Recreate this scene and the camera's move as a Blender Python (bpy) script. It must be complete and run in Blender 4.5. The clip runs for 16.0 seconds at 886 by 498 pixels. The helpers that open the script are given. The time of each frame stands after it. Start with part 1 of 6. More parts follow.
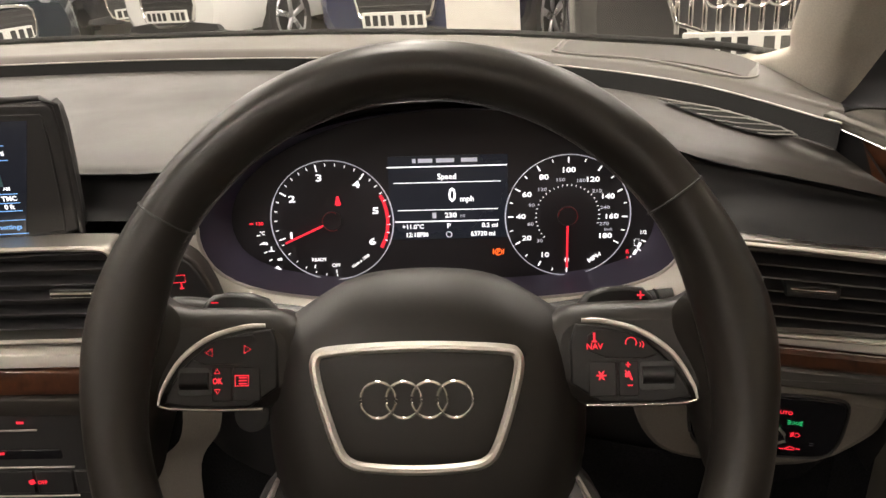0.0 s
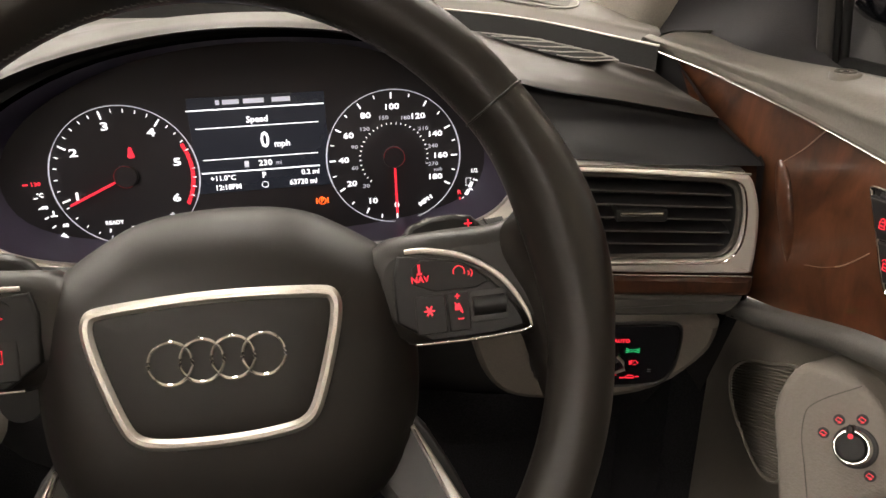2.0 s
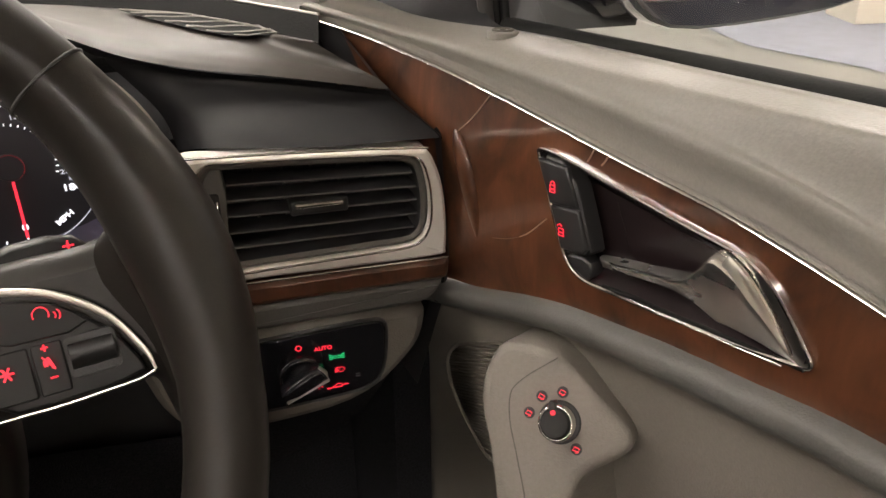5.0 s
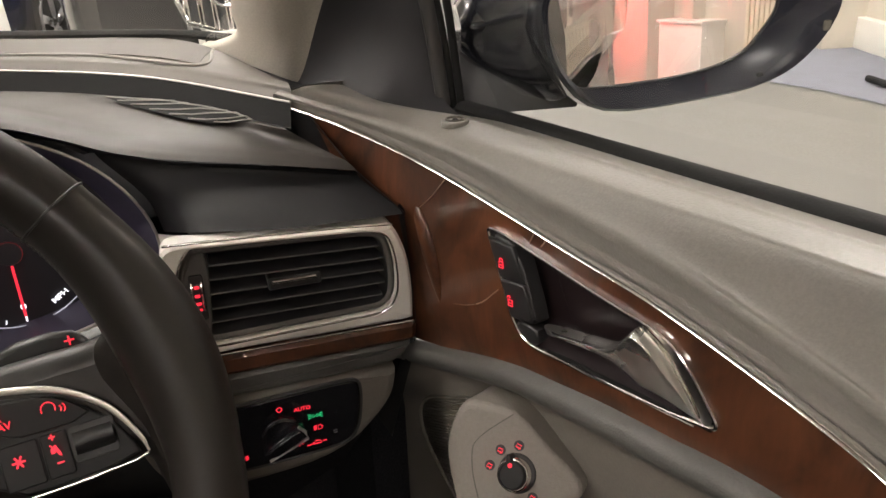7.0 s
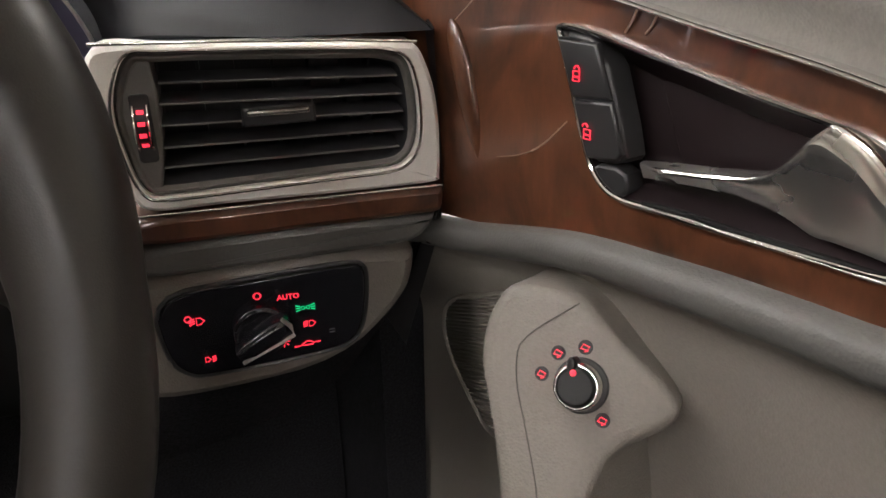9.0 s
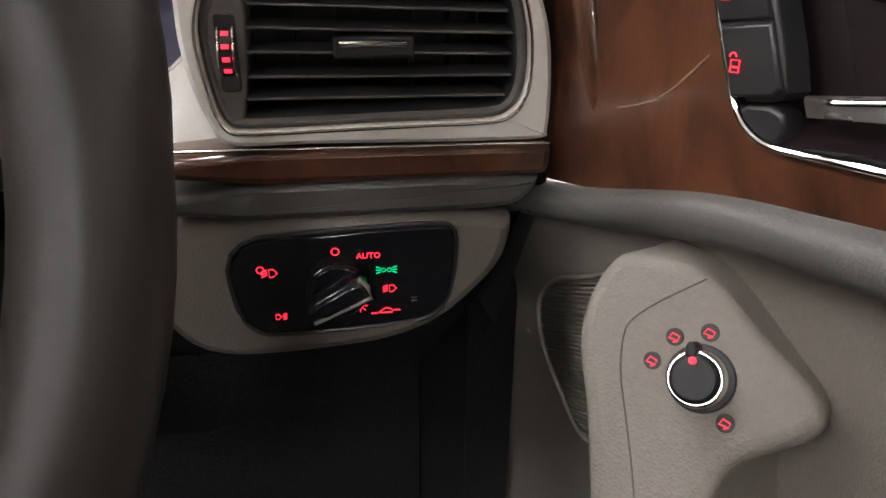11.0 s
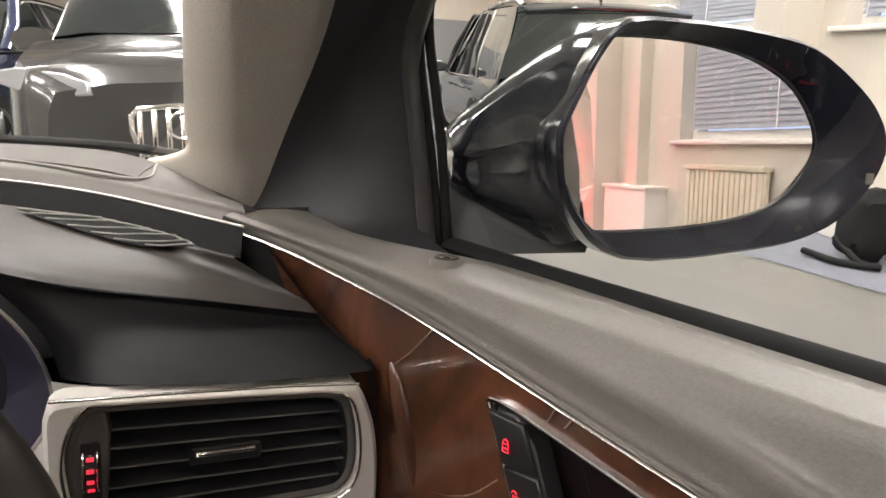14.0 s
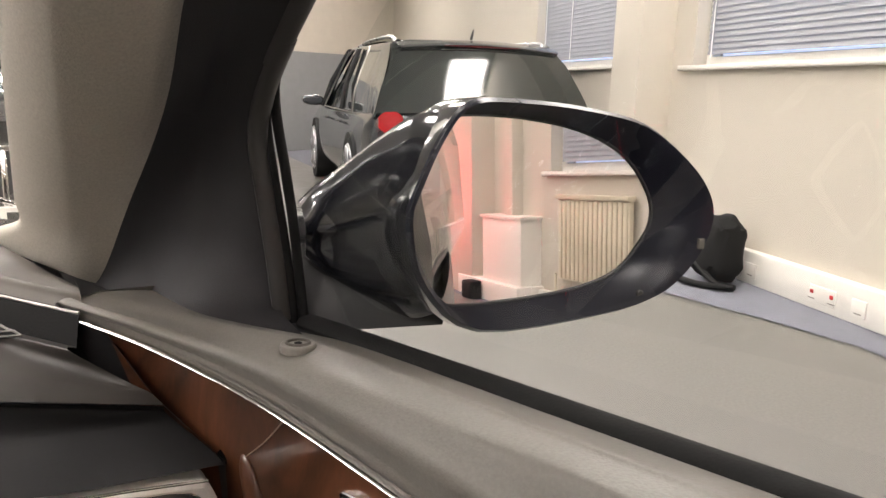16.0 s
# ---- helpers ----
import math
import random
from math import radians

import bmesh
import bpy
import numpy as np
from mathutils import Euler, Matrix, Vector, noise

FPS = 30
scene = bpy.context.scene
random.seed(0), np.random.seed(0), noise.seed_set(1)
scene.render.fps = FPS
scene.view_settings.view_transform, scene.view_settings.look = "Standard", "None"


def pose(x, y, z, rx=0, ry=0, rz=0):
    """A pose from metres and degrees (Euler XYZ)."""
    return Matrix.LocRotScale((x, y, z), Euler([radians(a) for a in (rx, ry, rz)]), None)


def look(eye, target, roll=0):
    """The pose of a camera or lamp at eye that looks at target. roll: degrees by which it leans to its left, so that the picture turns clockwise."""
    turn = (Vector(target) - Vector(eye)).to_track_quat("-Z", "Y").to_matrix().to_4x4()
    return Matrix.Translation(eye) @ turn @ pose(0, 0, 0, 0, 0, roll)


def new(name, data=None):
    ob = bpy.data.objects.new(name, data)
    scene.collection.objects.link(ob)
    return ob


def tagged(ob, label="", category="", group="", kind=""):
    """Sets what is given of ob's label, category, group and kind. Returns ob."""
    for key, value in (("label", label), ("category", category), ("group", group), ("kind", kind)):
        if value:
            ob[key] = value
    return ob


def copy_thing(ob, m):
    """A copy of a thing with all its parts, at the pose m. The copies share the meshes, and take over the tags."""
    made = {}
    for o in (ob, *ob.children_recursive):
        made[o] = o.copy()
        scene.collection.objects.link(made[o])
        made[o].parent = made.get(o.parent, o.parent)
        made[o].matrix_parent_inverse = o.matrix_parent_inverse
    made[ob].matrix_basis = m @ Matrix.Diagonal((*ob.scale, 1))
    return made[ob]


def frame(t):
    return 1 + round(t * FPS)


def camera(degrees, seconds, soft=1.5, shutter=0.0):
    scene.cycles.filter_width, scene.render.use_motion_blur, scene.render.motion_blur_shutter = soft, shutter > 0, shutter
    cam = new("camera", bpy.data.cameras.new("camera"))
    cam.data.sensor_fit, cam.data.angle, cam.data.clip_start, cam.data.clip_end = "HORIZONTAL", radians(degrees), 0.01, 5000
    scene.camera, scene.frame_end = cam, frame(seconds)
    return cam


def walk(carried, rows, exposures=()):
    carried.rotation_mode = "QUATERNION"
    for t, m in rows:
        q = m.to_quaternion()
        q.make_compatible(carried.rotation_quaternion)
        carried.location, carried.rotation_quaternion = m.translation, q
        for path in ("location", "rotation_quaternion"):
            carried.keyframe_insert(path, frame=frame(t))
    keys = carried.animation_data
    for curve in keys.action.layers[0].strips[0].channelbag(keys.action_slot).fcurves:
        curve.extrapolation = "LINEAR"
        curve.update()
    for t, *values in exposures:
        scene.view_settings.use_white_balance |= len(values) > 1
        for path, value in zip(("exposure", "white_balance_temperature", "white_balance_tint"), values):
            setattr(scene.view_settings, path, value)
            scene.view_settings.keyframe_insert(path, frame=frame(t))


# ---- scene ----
cam = camera(62.7, 16.0)
PATH = [
    (0, (0.062, 0.052, 1.077), (-0.015, 1.902, 0.322), -2.1),
    (0.5, (0.071, 0.059, 1.063), (0.048, 1.902, 0.286), -2.0),
    (1, (0.084, 0.065, 1.057), (0.153, 1.896, 0.258), -1.7),
    (1.5, (0.089, 0.073, 1.047), (0.288, 1.888, 0.23), -1.3),
    (2, (0.083, 0.085, 1.036), (0.405, 1.879, 0.213), -1.2),
    (2.5, (0.093, 0.087, 1.027), (0.539, 1.855, 0.205), -1.2),
    (3, (0.103, 0.096, 1.025), (0.673, 1.829, 0.207), -1.0),
    (3.5, (0.112, 0.111, 1.023), (0.794, 1.803, 0.202), -0.9),
    (4, (0.128, 0.121, 1.019), (0.909, 1.764, 0.188), -0.8),
    (4.5, (0.141, 0.124, 1.016), (1.008, 1.717, 0.172), -0.6),
    (5, (0.153, 0.128, 1.012), (1.084, 1.68, 0.16), -0.4),
    (5.2, (0.16, 0.127, 1.011), (1.107, 1.667, 0.155), -0.5),
    (7.3, (0.147, 0.093, 1.059), (1.132, 1.65, 0.282), -1.9),
    (7.5, (0.143, 0.093, 1.06), (1.143, 1.643, 0.287), -1.6),
    (8, (0.154, 0.106, 1.036), (1.137, 1.667, 0.262), -1.2),
    (8.5, (0.182, 0.144, 0.995), (1.123, 1.695, 0.154), -1.0),
    (9, (0.195, 0.183, 0.947), (1.097, 1.727, 0.051), -0.3),
    (9.5, (0.21, 0.201, 0.926), (1.048, 1.774, 0.019), -0.3),
    (10, (0.214, 0.211, 0.912), (0.966, 1.822, -0.004), -0.7),
    (10.2, (0.211, 0.211, 0.906), (0.919, 1.849, 0.002), -0.9),
    (12.3, (0.212, 0.197, 0.908), (0.856, 1.919, 0.119), 0.5),
    (12.5, (0.209, 0.195, 0.916), (0.917, 1.914, 0.178), 1.1),
    (13, (0.2, 0.186, 0.984), (1.07, 1.886, 0.39), 1.8),
    (13.5, (0.182, 0.181, 1.02), (1.222, 1.821, 0.541), 2.3),
    (14, (0.181, 0.183, 1.028), (1.353, 1.754, 0.628), 2.7),
    (14.5, (0.191, 0.189, 1.036), (1.468, 1.688, 0.684), 2.7),
    (15, (0.195, 0.188, 1.052), (1.534, 1.632, 0.707), 2.5),
    (15.5, (0.197, 0.183, 1.053), (1.581, 1.594, 0.744), 2.3),
    (16, (0.198, 0.179, 1.054), (1.617, 1.555, 0.749), 2.3),
]
# the car stands a little nose-up and leaning on the level floor; the path is given in the car's own frame
LEAN = Matrix.Translation((.15, .15, 1.05)) @ Matrix.Rotation(radians(-2.0), 4, "X") @ Matrix.Rotation(radians(2.9), 4, "Y") @ Matrix.Translation((-.15, -.15, -1.05))
walk(cam, [(t, LEAN @ look(eye, target, roll)) for t, eye, target, roll in PATH],
     exposures=[(0.0, 0.06, 6950, 10), (1.0, 0.18, 6950, 10), (2.5, 0.30, 6850, 10), (5.0, 0.46, 6750, 10), (6.2, 0.30, 6650, 10), (7.4, 0.14, 6550, 10), (8.5, 0.46, 6300, 10), (10.0, 0.74, 6100, 10), (12.5, 0.58, 5950, 10), (13.3, 0.32, 6200, 10), (14.2, 0.12, 6350, 11), (16.0, -0.04, 6450, 12)])


# ---- world, lamps, exposure ----
scene.view_settings.exposure = 0.0
# ceiling panels, then the two fill lamps added inside the cabin
TUBE_POWER, FRONT_FILL_POWER, REAR_FILL_POWER = 35.0, 42.0, 84.0
world = bpy.data.worlds.new("world")
scene.world = world
world.use_nodes = True
world.node_tree.nodes["Background"].inputs[0].default_value = (0.75, 0.85, 1.0, 1)
world.node_tree.nodes["Background"].inputs[1].default_value = 0.25


# ---- materials ----
def material(name, color, rough=0.5, metal=0.0, coat=0.0, grain=0.0, bump=0.0, scale=300.0, blotch=0.0, emit=None, power=0.0, spec=0.5):
    """A surface with grain (fine colour noise), blotch (large colour noise) and bump at a scale per metre."""
    m = bpy.data.materials.new(name)
    m.use_nodes = True
    nt = m.node_tree
    b = nt.nodes["Principled BSDF"]
    b.inputs["Base Color"].default_value = (*color, 1)
    b.inputs["Roughness"].default_value = rough
    b.inputs["Metallic"].default_value = metal
    b.inputs["Coat Weight"].default_value = coat
    b.inputs["Coat Roughness"].default_value = 0.06
    b.inputs["Specular IOR Level"].default_value = spec
    if emit:
        b.inputs["Emission Color"].default_value = (*emit, 1)
        b.inputs["Emission Strength"].default_value = power
    if grain or blotch or bump:
        co = nt.nodes.new("ShaderNodeTexCoord")
        fine = nt.nodes.new("ShaderNodeTexNoise")
        fine.inputs["Scale"].default_value = scale
        fine.inputs["Detail"].default_value = 4
        nt.links.new(co.outputs["Object"], fine.inputs["Vector"])
        wide = nt.nodes.new("ShaderNodeTexNoise")
        wide.inputs["Scale"].default_value = 9.0
        wide.inputs["Detail"].default_value = 5
        nt.links.new(co.outputs["Object"], wide.inputs["Vector"])
        last = None
        for tex, amount in ((fine, grain), (wide, blotch)):
            if not amount:
                continue
            ramp = nt.nodes.new("ShaderNodeMapRange")
            ramp.inputs[1].default_value, ramp.inputs[2].default_value = 0.3, 0.7
            ramp.inputs[3].default_value, ramp.inputs[4].default_value = 1 - amount, 1 + amount
            nt.links.new(tex.outputs["Fac"], ramp.inputs[0])
            mix = nt.nodes.new("ShaderNodeVectorMath")
            mix.operation = "SCALE"
            mix.inputs[0].default_value = color
            if last:
                nt.links.new(last, mix.inputs[0])
            nt.links.new(ramp.outputs[0], mix.inputs["Scale"])
            last = mix.outputs[0]
        if last:
            nt.links.new(last, b.inputs["Base Color"])
        if blotch:
            rr = nt.nodes.new("ShaderNodeMapRange")
            rr.inputs[1].default_value, rr.inputs[2].default_value = 0.3, 0.7
            rr.inputs[3].default_value, rr.inputs[4].default_value = max(0.02, rough - 0.08), min(1, rough + 0.08)
            nt.links.new(wide.outputs["Fac"], rr.inputs[0])
            nt.links.new(rr.outputs[0], b.inputs["Roughness"])
        if bump:
            vor = nt.nodes.new("ShaderNodeTexVoronoi")
            vor.inputs["Scale"].default_value = scale * 1.6
            nt.links.new(co.outputs["Object"], vor.inputs["Vector"])
            bp = nt.nodes.new("ShaderNodeBump")
            bp.inputs["Strength"].default_value = bump
            bp.inputs["Distance"].default_value = 0.0006
            nt.links.new(vor.outputs["Distance"], bp.inputs["Height"])
            nt.links.new(bp.outputs[0], b.inputs["Normal"])
    return m


def wood_material():
    m = bpy.data.materials.new("walnut_veneer")
    m.use_nodes = True
    nt = m.node_tree
    b = nt.nodes["Principled BSDF"]
    co = nt.nodes.new("ShaderNodeTexCoord")
    mp = nt.nodes.new("ShaderNodeMapping")
    mp.inputs["Scale"].default_value = (10, 10, 7)
    nt.links.new(co.outputs["Object"], mp.inputs[0])
    warp = nt.nodes.new("ShaderNodeTexNoise")
    warp.inputs["Scale"].default_value, warp.inputs["Detail"].default_value = 2.2, 6
    warp.inputs["Distortion"].default_value = 1.8
    nt.links.new(mp.outputs[0], warp.inputs["Vector"])
    fine = nt.nodes.new("ShaderNodeTexNoise")
    fine.inputs["Scale"].default_value, fine.inputs["Detail"].default_value = 28, 8
    mp2 = nt.nodes.new("ShaderNodeMapping")
    mp2.inputs["Scale"].default_value = (14, 14, 3.0)
    nt.links.new(co.outputs["Object"], mp2.inputs[0])
    nt.links.new(mp2.outputs[0], fine.inputs["Vector"])
    add = nt.nodes.new("ShaderNodeMath")
    add.operation = "MULTIPLY_ADD"
    add.inputs[1].default_value = 0.16
    nt.links.new(fine.outputs["Fac"], add.inputs[0])
    nt.links.new(warp.outputs["Fac"], add.inputs[2])
    ramp = nt.nodes.new("ShaderNodeValToRGB")
    e = ramp.color_ramp.elements
    e[0].position, e[0].color = 0.36, (0.026, 0.0108, 0.0063, 1)
    e[1].position, e[1].color = 0.80, (0.150, 0.056, 0.027, 1)
    k = e.new(0.56)
    k.color = (0.081, 0.031, 0.0148, 1)
    nt.links.new(add.outputs[0], ramp.inputs[0])
    nt.links.new(ramp.outputs[0], b.inputs["Base Color"])
    b.inputs["Roughness"].default_value = 0.28
    b.inputs["Coat Weight"].default_value = 1.0
    b.inputs["Coat Roughness"].default_value = 0.03
    return m


LEATHER = material("black_leather", (0.0175, 0.0152, 0.0131), 0.36, grain=0.10, bump=0.05, scale=1100, blotch=0.10, spec=0.40)
HUB = material("black_soft_plastic", (0.0150, 0.0131, 0.0115), 0.44, spec=0.38, bump=0.08, scale=1300, blotch=0.06)
DASH = material("charcoal_soft_plastic", (0.0340, 0.0295, 0.0255), 0.48, grain=0.08, bump=0.12, scale=1100, blotch=0.06)
# grey vinyl, raised further above DASH for the window light on the door top
PAD = material("grey_grained_vinyl", (0.215, 0.202, 0.182), 0.43, grain=0.06, bump=0.16, scale=520, blotch=0.06)
LEDGE = material("dark_grey_ledge_vinyl", (0.084, 0.073, 0.062), 0.50, grain=0.06, bump=0.12, scale=1100, blotch=0.06)
BEIGE = material("taupe_plastic", (0.180, 0.163, 0.140), 0.55, grain=0.05, bump=0.3, scale=500, blotch=0.05)
CREAM = material("cream_fabric_trim", (0.51, 0.475, 0.41), 0.8, grain=0.10, bump=0.4, scale=700, blotch=0.05)
BLACK = material("black_plastic", (0.027, 0.0265, 0.027), 0.45, bump=0.15, scale=600, blotch=0.1)
GLOSS = material("gloss_black", (0.010, 0.010, 0.012), 0.10, blotch=0.15)
BUTTON = material("black_rubber_button", (0.024, 0.0235, 0.024), 0.38, blotch=0.1)
SATIN = material("satin_aluminium", (0.62, 0.59, 0.54), 0.36, metal=0.85, grain=0.04, scale=900, blotch=0.05)
SILVER = material("silver_painted_trim", (0.80, 0.77, 0.715), 0.36, metal=0.12, grain=0.04, scale=1500, blotch=0.05)
CHROME = material("chrome", (0.80, 0.78, 0.75), 0.13, metal=1.0, blotch=0.02)
WOOD = wood_material()
FACE = material("cluster_face", (0.014, 0.012, 0.016), 0.5, blotch=0.1)
# purple put into the shroud's colour for the glow of the dials
SHROUD = material("cluster_shroud", (0.052, 0.045, 0.076), 0.34, blotch=0.1)
CARPET = material("black_carpet", (0.018, 0.018, 0.020), 0.95, spec=0.1, grain=0.4, bump=1.0, scale=500, blotch=0.2)
RED = material("red_backlight", (0.3, 0.01, 0.02), 0.4, emit=(1.0, 0.030, 0.055), power=1.25, blotch=0.02)
WHITE = material("white_backlight", (0.6, 0.6, 0.65), 0.4, emit=(0.93, 0.93, 1.0), power=1.5, blotch=0.02)
DIM = material("dim_white_backlight", (0.4, 0.4, 0.45), 0.4, emit=(0.75, 0.76, 0.90), power=0.5, blotch=0.02)
GREEN = material("green_backlight", (0.02, 0.2, 0.06), 0.4, emit=(0.02, 0.85, 0.28), power=0.6, blotch=0.02)
ORANGE = material("orange_backlight", (0.3, 0.05, 0.01), 0.4, emit=(1.0, 0.12, 0.02), power=2.4, blotch=0.02)
BLUE = material("blue_screen_text", (0.1, 0.2, 0.5), 0.4, emit=(0.25, 0.55, 1.0), power=0.9, blotch=0.02)
SCREEN = material("dark_screen", (0.010, 0.012, 0.018), 0.25, emit=(0.10, 0.11, 0.16), power=0.10, blotch=0.05)
RUBBER = material("black_rubber", (0.013, 0.013, 0.013), 0.8, spec=0.2, bump=0.2, scale=400, blotch=0.1)
MIRROR = material("mirror_silver", (0.76, 0.735, 0.735), 0.01, metal=1.0)
WALL = material("cream_painted_wall", (0.55, 0.505, 0.43), 0.75, grain=0.02, bump=0.15, scale=60, blotch=0.03)
WHITEPAINT = material("white_gloss_paint", (0.76, 0.73, 0.67), 0.35, grain=0.02, blotch=0.03)
CEIL = material("ceiling_tile", (0.75, 0.74, 0.70), 0.9, grain=0.06, scale=120, blotch=0.03)
CONCRETE = material("grey_floor_vinyl", (0.150, 0.144, 0.133), 0.5, grain=0.1, scale=80, blotch=0.12)
BLUECARPET = material("blue_grey_carpet", (0.165, 0.17, 0.20), 0.95, grain=0.25, bump=0.8, scale=300, blotch=0.1)
TUBE = material("ceiling_light_panel", (0.9, 0.9, 0.9), 0.5, emit=(1.0, 0.925, 0.865), power=TUBE_POWER)
FASCIA = material("dark_fascia", (0.0115, 0.0112, 0.0120), 0.55, grain=0.08, bump=0.12, scale=1100, blotch=0.06, spec=0.25)
VENEER_GLINT = material("veneer_glint", (0.42, 0.30, 0.23), 0.3, metal=0.4, blotch=0.1)
ROLL = material("grey_green_vinyl", (0.098, 0.095, 0.087), 0.45, grain=0.06, bump=0.25, scale=500, blotch=0.06)
LEVER = material("satin_lever", (0.80, 0.775, 0.74), 0.30, metal=0.97, blotch=0.03)
KEY = material("black_key_plastic", (0.0095, 0.0090, 0.0090), 0.36, spec=0.35, blotch=0.08)
TRIMK = material("charcoal_trim_plastic", (0.027, 0.0265, 0.029), 0.62, grain=0.08, bump=0.2, scale=900, blotch=0.06)
GREY = material("grey_door_paint", (0.22, 0.225, 0.23), 0.5, blotch=0.04)


def glass_material(name, tint, rough=0.0):
    m = bpy.data.materials.new(name)
    m.use_nodes = True
    nt = m.node_tree
    nt.nodes.remove(nt.nodes["Principled BSDF"])
    out = nt.nodes["Material Output"]
    clear = nt.nodes.new("ShaderNodeBsdfTransparent")
    clear.inputs[0].default_value = (*tint, 1)
    gloss = nt.nodes.new("ShaderNodeBsdfGlossy")
    gloss.inputs["Roughness"].default_value = rough
    fr = nt.nodes.new("ShaderNodeLayerWeight")
    fr.inputs[0].default_value = 0.5
    power = nt.nodes.new("ShaderNodeMath")
    power.operation = "POWER"
    power.inputs[1].default_value = 5.0
    nt.links.new(fr.outputs["Facing"], power.inputs[0])
    gain = nt.nodes.new("ShaderNodeMath")
    gain.operation = "MULTIPLY_ADD"
    gain.inputs[1].default_value, gain.inputs[2].default_value = 0.9, 0.05
    nt.links.new(power.outputs[0], gain.inputs[0])
    mix = nt.nodes.new("ShaderNodeMixShader")
    nt.links.new(gain.outputs[0], mix.inputs[0])
    nt.links.new(clear.outputs[0], mix.inputs[1])
    nt.links.new(gloss.outputs[0], mix.inputs[2])
    nt.links.new(mix.outputs[0], out.inputs[0])
    return m


GLASS = glass_material("window_glass", (0.93, 0.95, 0.94))


# ---- mesh tools ----
class Sheet:
    """A flat working frame: origin, right (u), up (v), and out (n) towards the viewer."""
    def __init__(self, origin, u, v):
        self.o, self.u = Vector(origin), Vector(u).normalized()
        v = Vector(v)
        self.v = (v - self.u * v.dot(self.u)).normalized()
        self.n = self.u.cross(self.v)

    def at(self, a, b, c=0.0):
        return self.o + self.u * a + self.v * b + self.n * c


def mesh_from(rings, closed=True, cap_start=False, cap_end=False, bm=None, flip=False):
    """Skins a row of rings of points, each of the same count."""
    bm = bm or bmesh.new()
    vs = [[bm.verts.new(p) for p in ring] for ring in rings]
    k = len(vs[0])
    for a, b in zip(vs, vs[1:]):
        for i in range(k if closed else k - 1):
            j = (i + 1) % k
            f = (a[i], a[j], b[j], b[i])
            bm.faces.new(f[::-1] if flip else f)
    if cap_start:
        bm.faces.new(vs[0] if flip else vs[0][::-1])
    if cap_end:
        bm.faces.new(vs[-1][::-1] if flip else vs[-1])
    return bm


def finish(name, bm, mat, smooth=40):
    bmesh.ops.recalc_face_normals(bm, faces=bm.faces)
    me = bpy.data.meshes.new(name)
    for f in bm.faces:
        f.smooth = smooth > 0 and len(f.verts) < 5
    if smooth:
        lim = radians(smooth)
        for e in bm.edges:
            if len(e.link_faces) == 2 and e.calc_face_angle(0) > lim:
                e.smooth = False
    bm.to_mesh(me)
    bm.free()
    me.materials.append(mat)
    return me


def part(name, bm, mat, parent=None, label="", smooth=40):
    ob = new(name, finish(name, bm, mat, smooth))
    if parent:
        ob.parent = parent
    if label:
        ob["label"] = label
    return ob


def thing(name, label, category, group="", kind="", at=(0, 0, 0)):
    ob = new(name)
    ob.empty_display_size = 0.02
    ob.location = at
    return tagged(ob, label, category, group, kind)


def chaikin(pts, times=2, closed=True):
    pts = [Vector(p) for p in pts]
    for _ in range(times):
        out = []
        n = len(pts)
        if not closed:
            out.append(pts[0])
        for i in range(n if closed else n - 1):
            a, b = pts[i], pts[(i + 1) % n]
            out += [a.lerp(b, 0.25), a.lerp(b, 0.75)]
        if not closed:
            out.append(pts[-1])
        pts = out
    return pts


def rrect(a0, a1, b0, b1, r, seg=5):
    out = []
    for ca, cb, s in ((a1 - r, b1 - r, 0), (a0 + r, b1 - r, 90), (a0 + r, b0 + r, 180), (a1 - r, b0 + r, 270)):
        for i in range(seg + 1):
            t = radians(s + 90 * i / seg)
            out.append(Vector((ca + r * math.cos(t), cb + r * math.sin(t))))
    return out


def circle(r, n=32, ca=0.0, cb=0.0, rb=None):
    return [Vector((ca + r * math.cos(2 * math.pi * i / n), cb + (rb or r) * math.sin(2 * math.pi * i / n))) for i in range(n)]


def inset(poly, d):
    """Moves a closed outline inwards by d (outwards when negative)."""
    poly = [Vector(p[:2]) for p in poly]
    n = len(poly)
    area = sum(poly[i].x * poly[(i + 1) % n].y - poly[(i + 1) % n].x * poly[i].y for i in range(n))
    sign = 1 if area > 0 else -1
    out = []
    for i in range(n):
        a, b, c = poly[i - 1], poly[i], poly[(i + 1) % n]
        e1, e2 = (b - a), (c - b)
        if e1.length < 1e-9 or e2.length < 1e-9:
            out.append(b.copy())
            continue
        n1 = Vector((-e1.y, e1.x)).normalized()
        n2 = Vector((-e2.y, e2.x)).normalized()
        m = n1 + n2
        m = m / max(0.5, m.dot(n1)) if m.length > 1e-6 else n1
        out.append(b + m * d * sign)
    return out


def slab(sheet, poly, depth, front=0.0, bevel=0.001, bm=None, crown=0.0):
    """A solid from an outline: front face out at `front`, going back by depth, with a rounded front edge."""
    poly = [Vector(p[:2]) for p in poly]
    b2 = inset(poly, bevel * 0.35)
    b3 = inset(poly, bevel)
    rows = [[sheet.at(p.x, p.y, front - depth) for p in poly],
            [sheet.at(p.x, p.y, front - bevel) for p in poly],
            [sheet.at(p.x, p.y, front - bevel * 0.3) for p in b2],
            [sheet.at(p.x, p.y, front) for p in b3]]
    if crown:
        c = sum(b3, Vector((0, 0))) / len(b3)
        for k, h in ((0.75, 0.45), (0.4, 0.85)):
            rows.append([sheet.at(*(c + (p - c) * k), front + crown * h) for p in b3])
    return mesh_from(rows, True, True, True, bm)


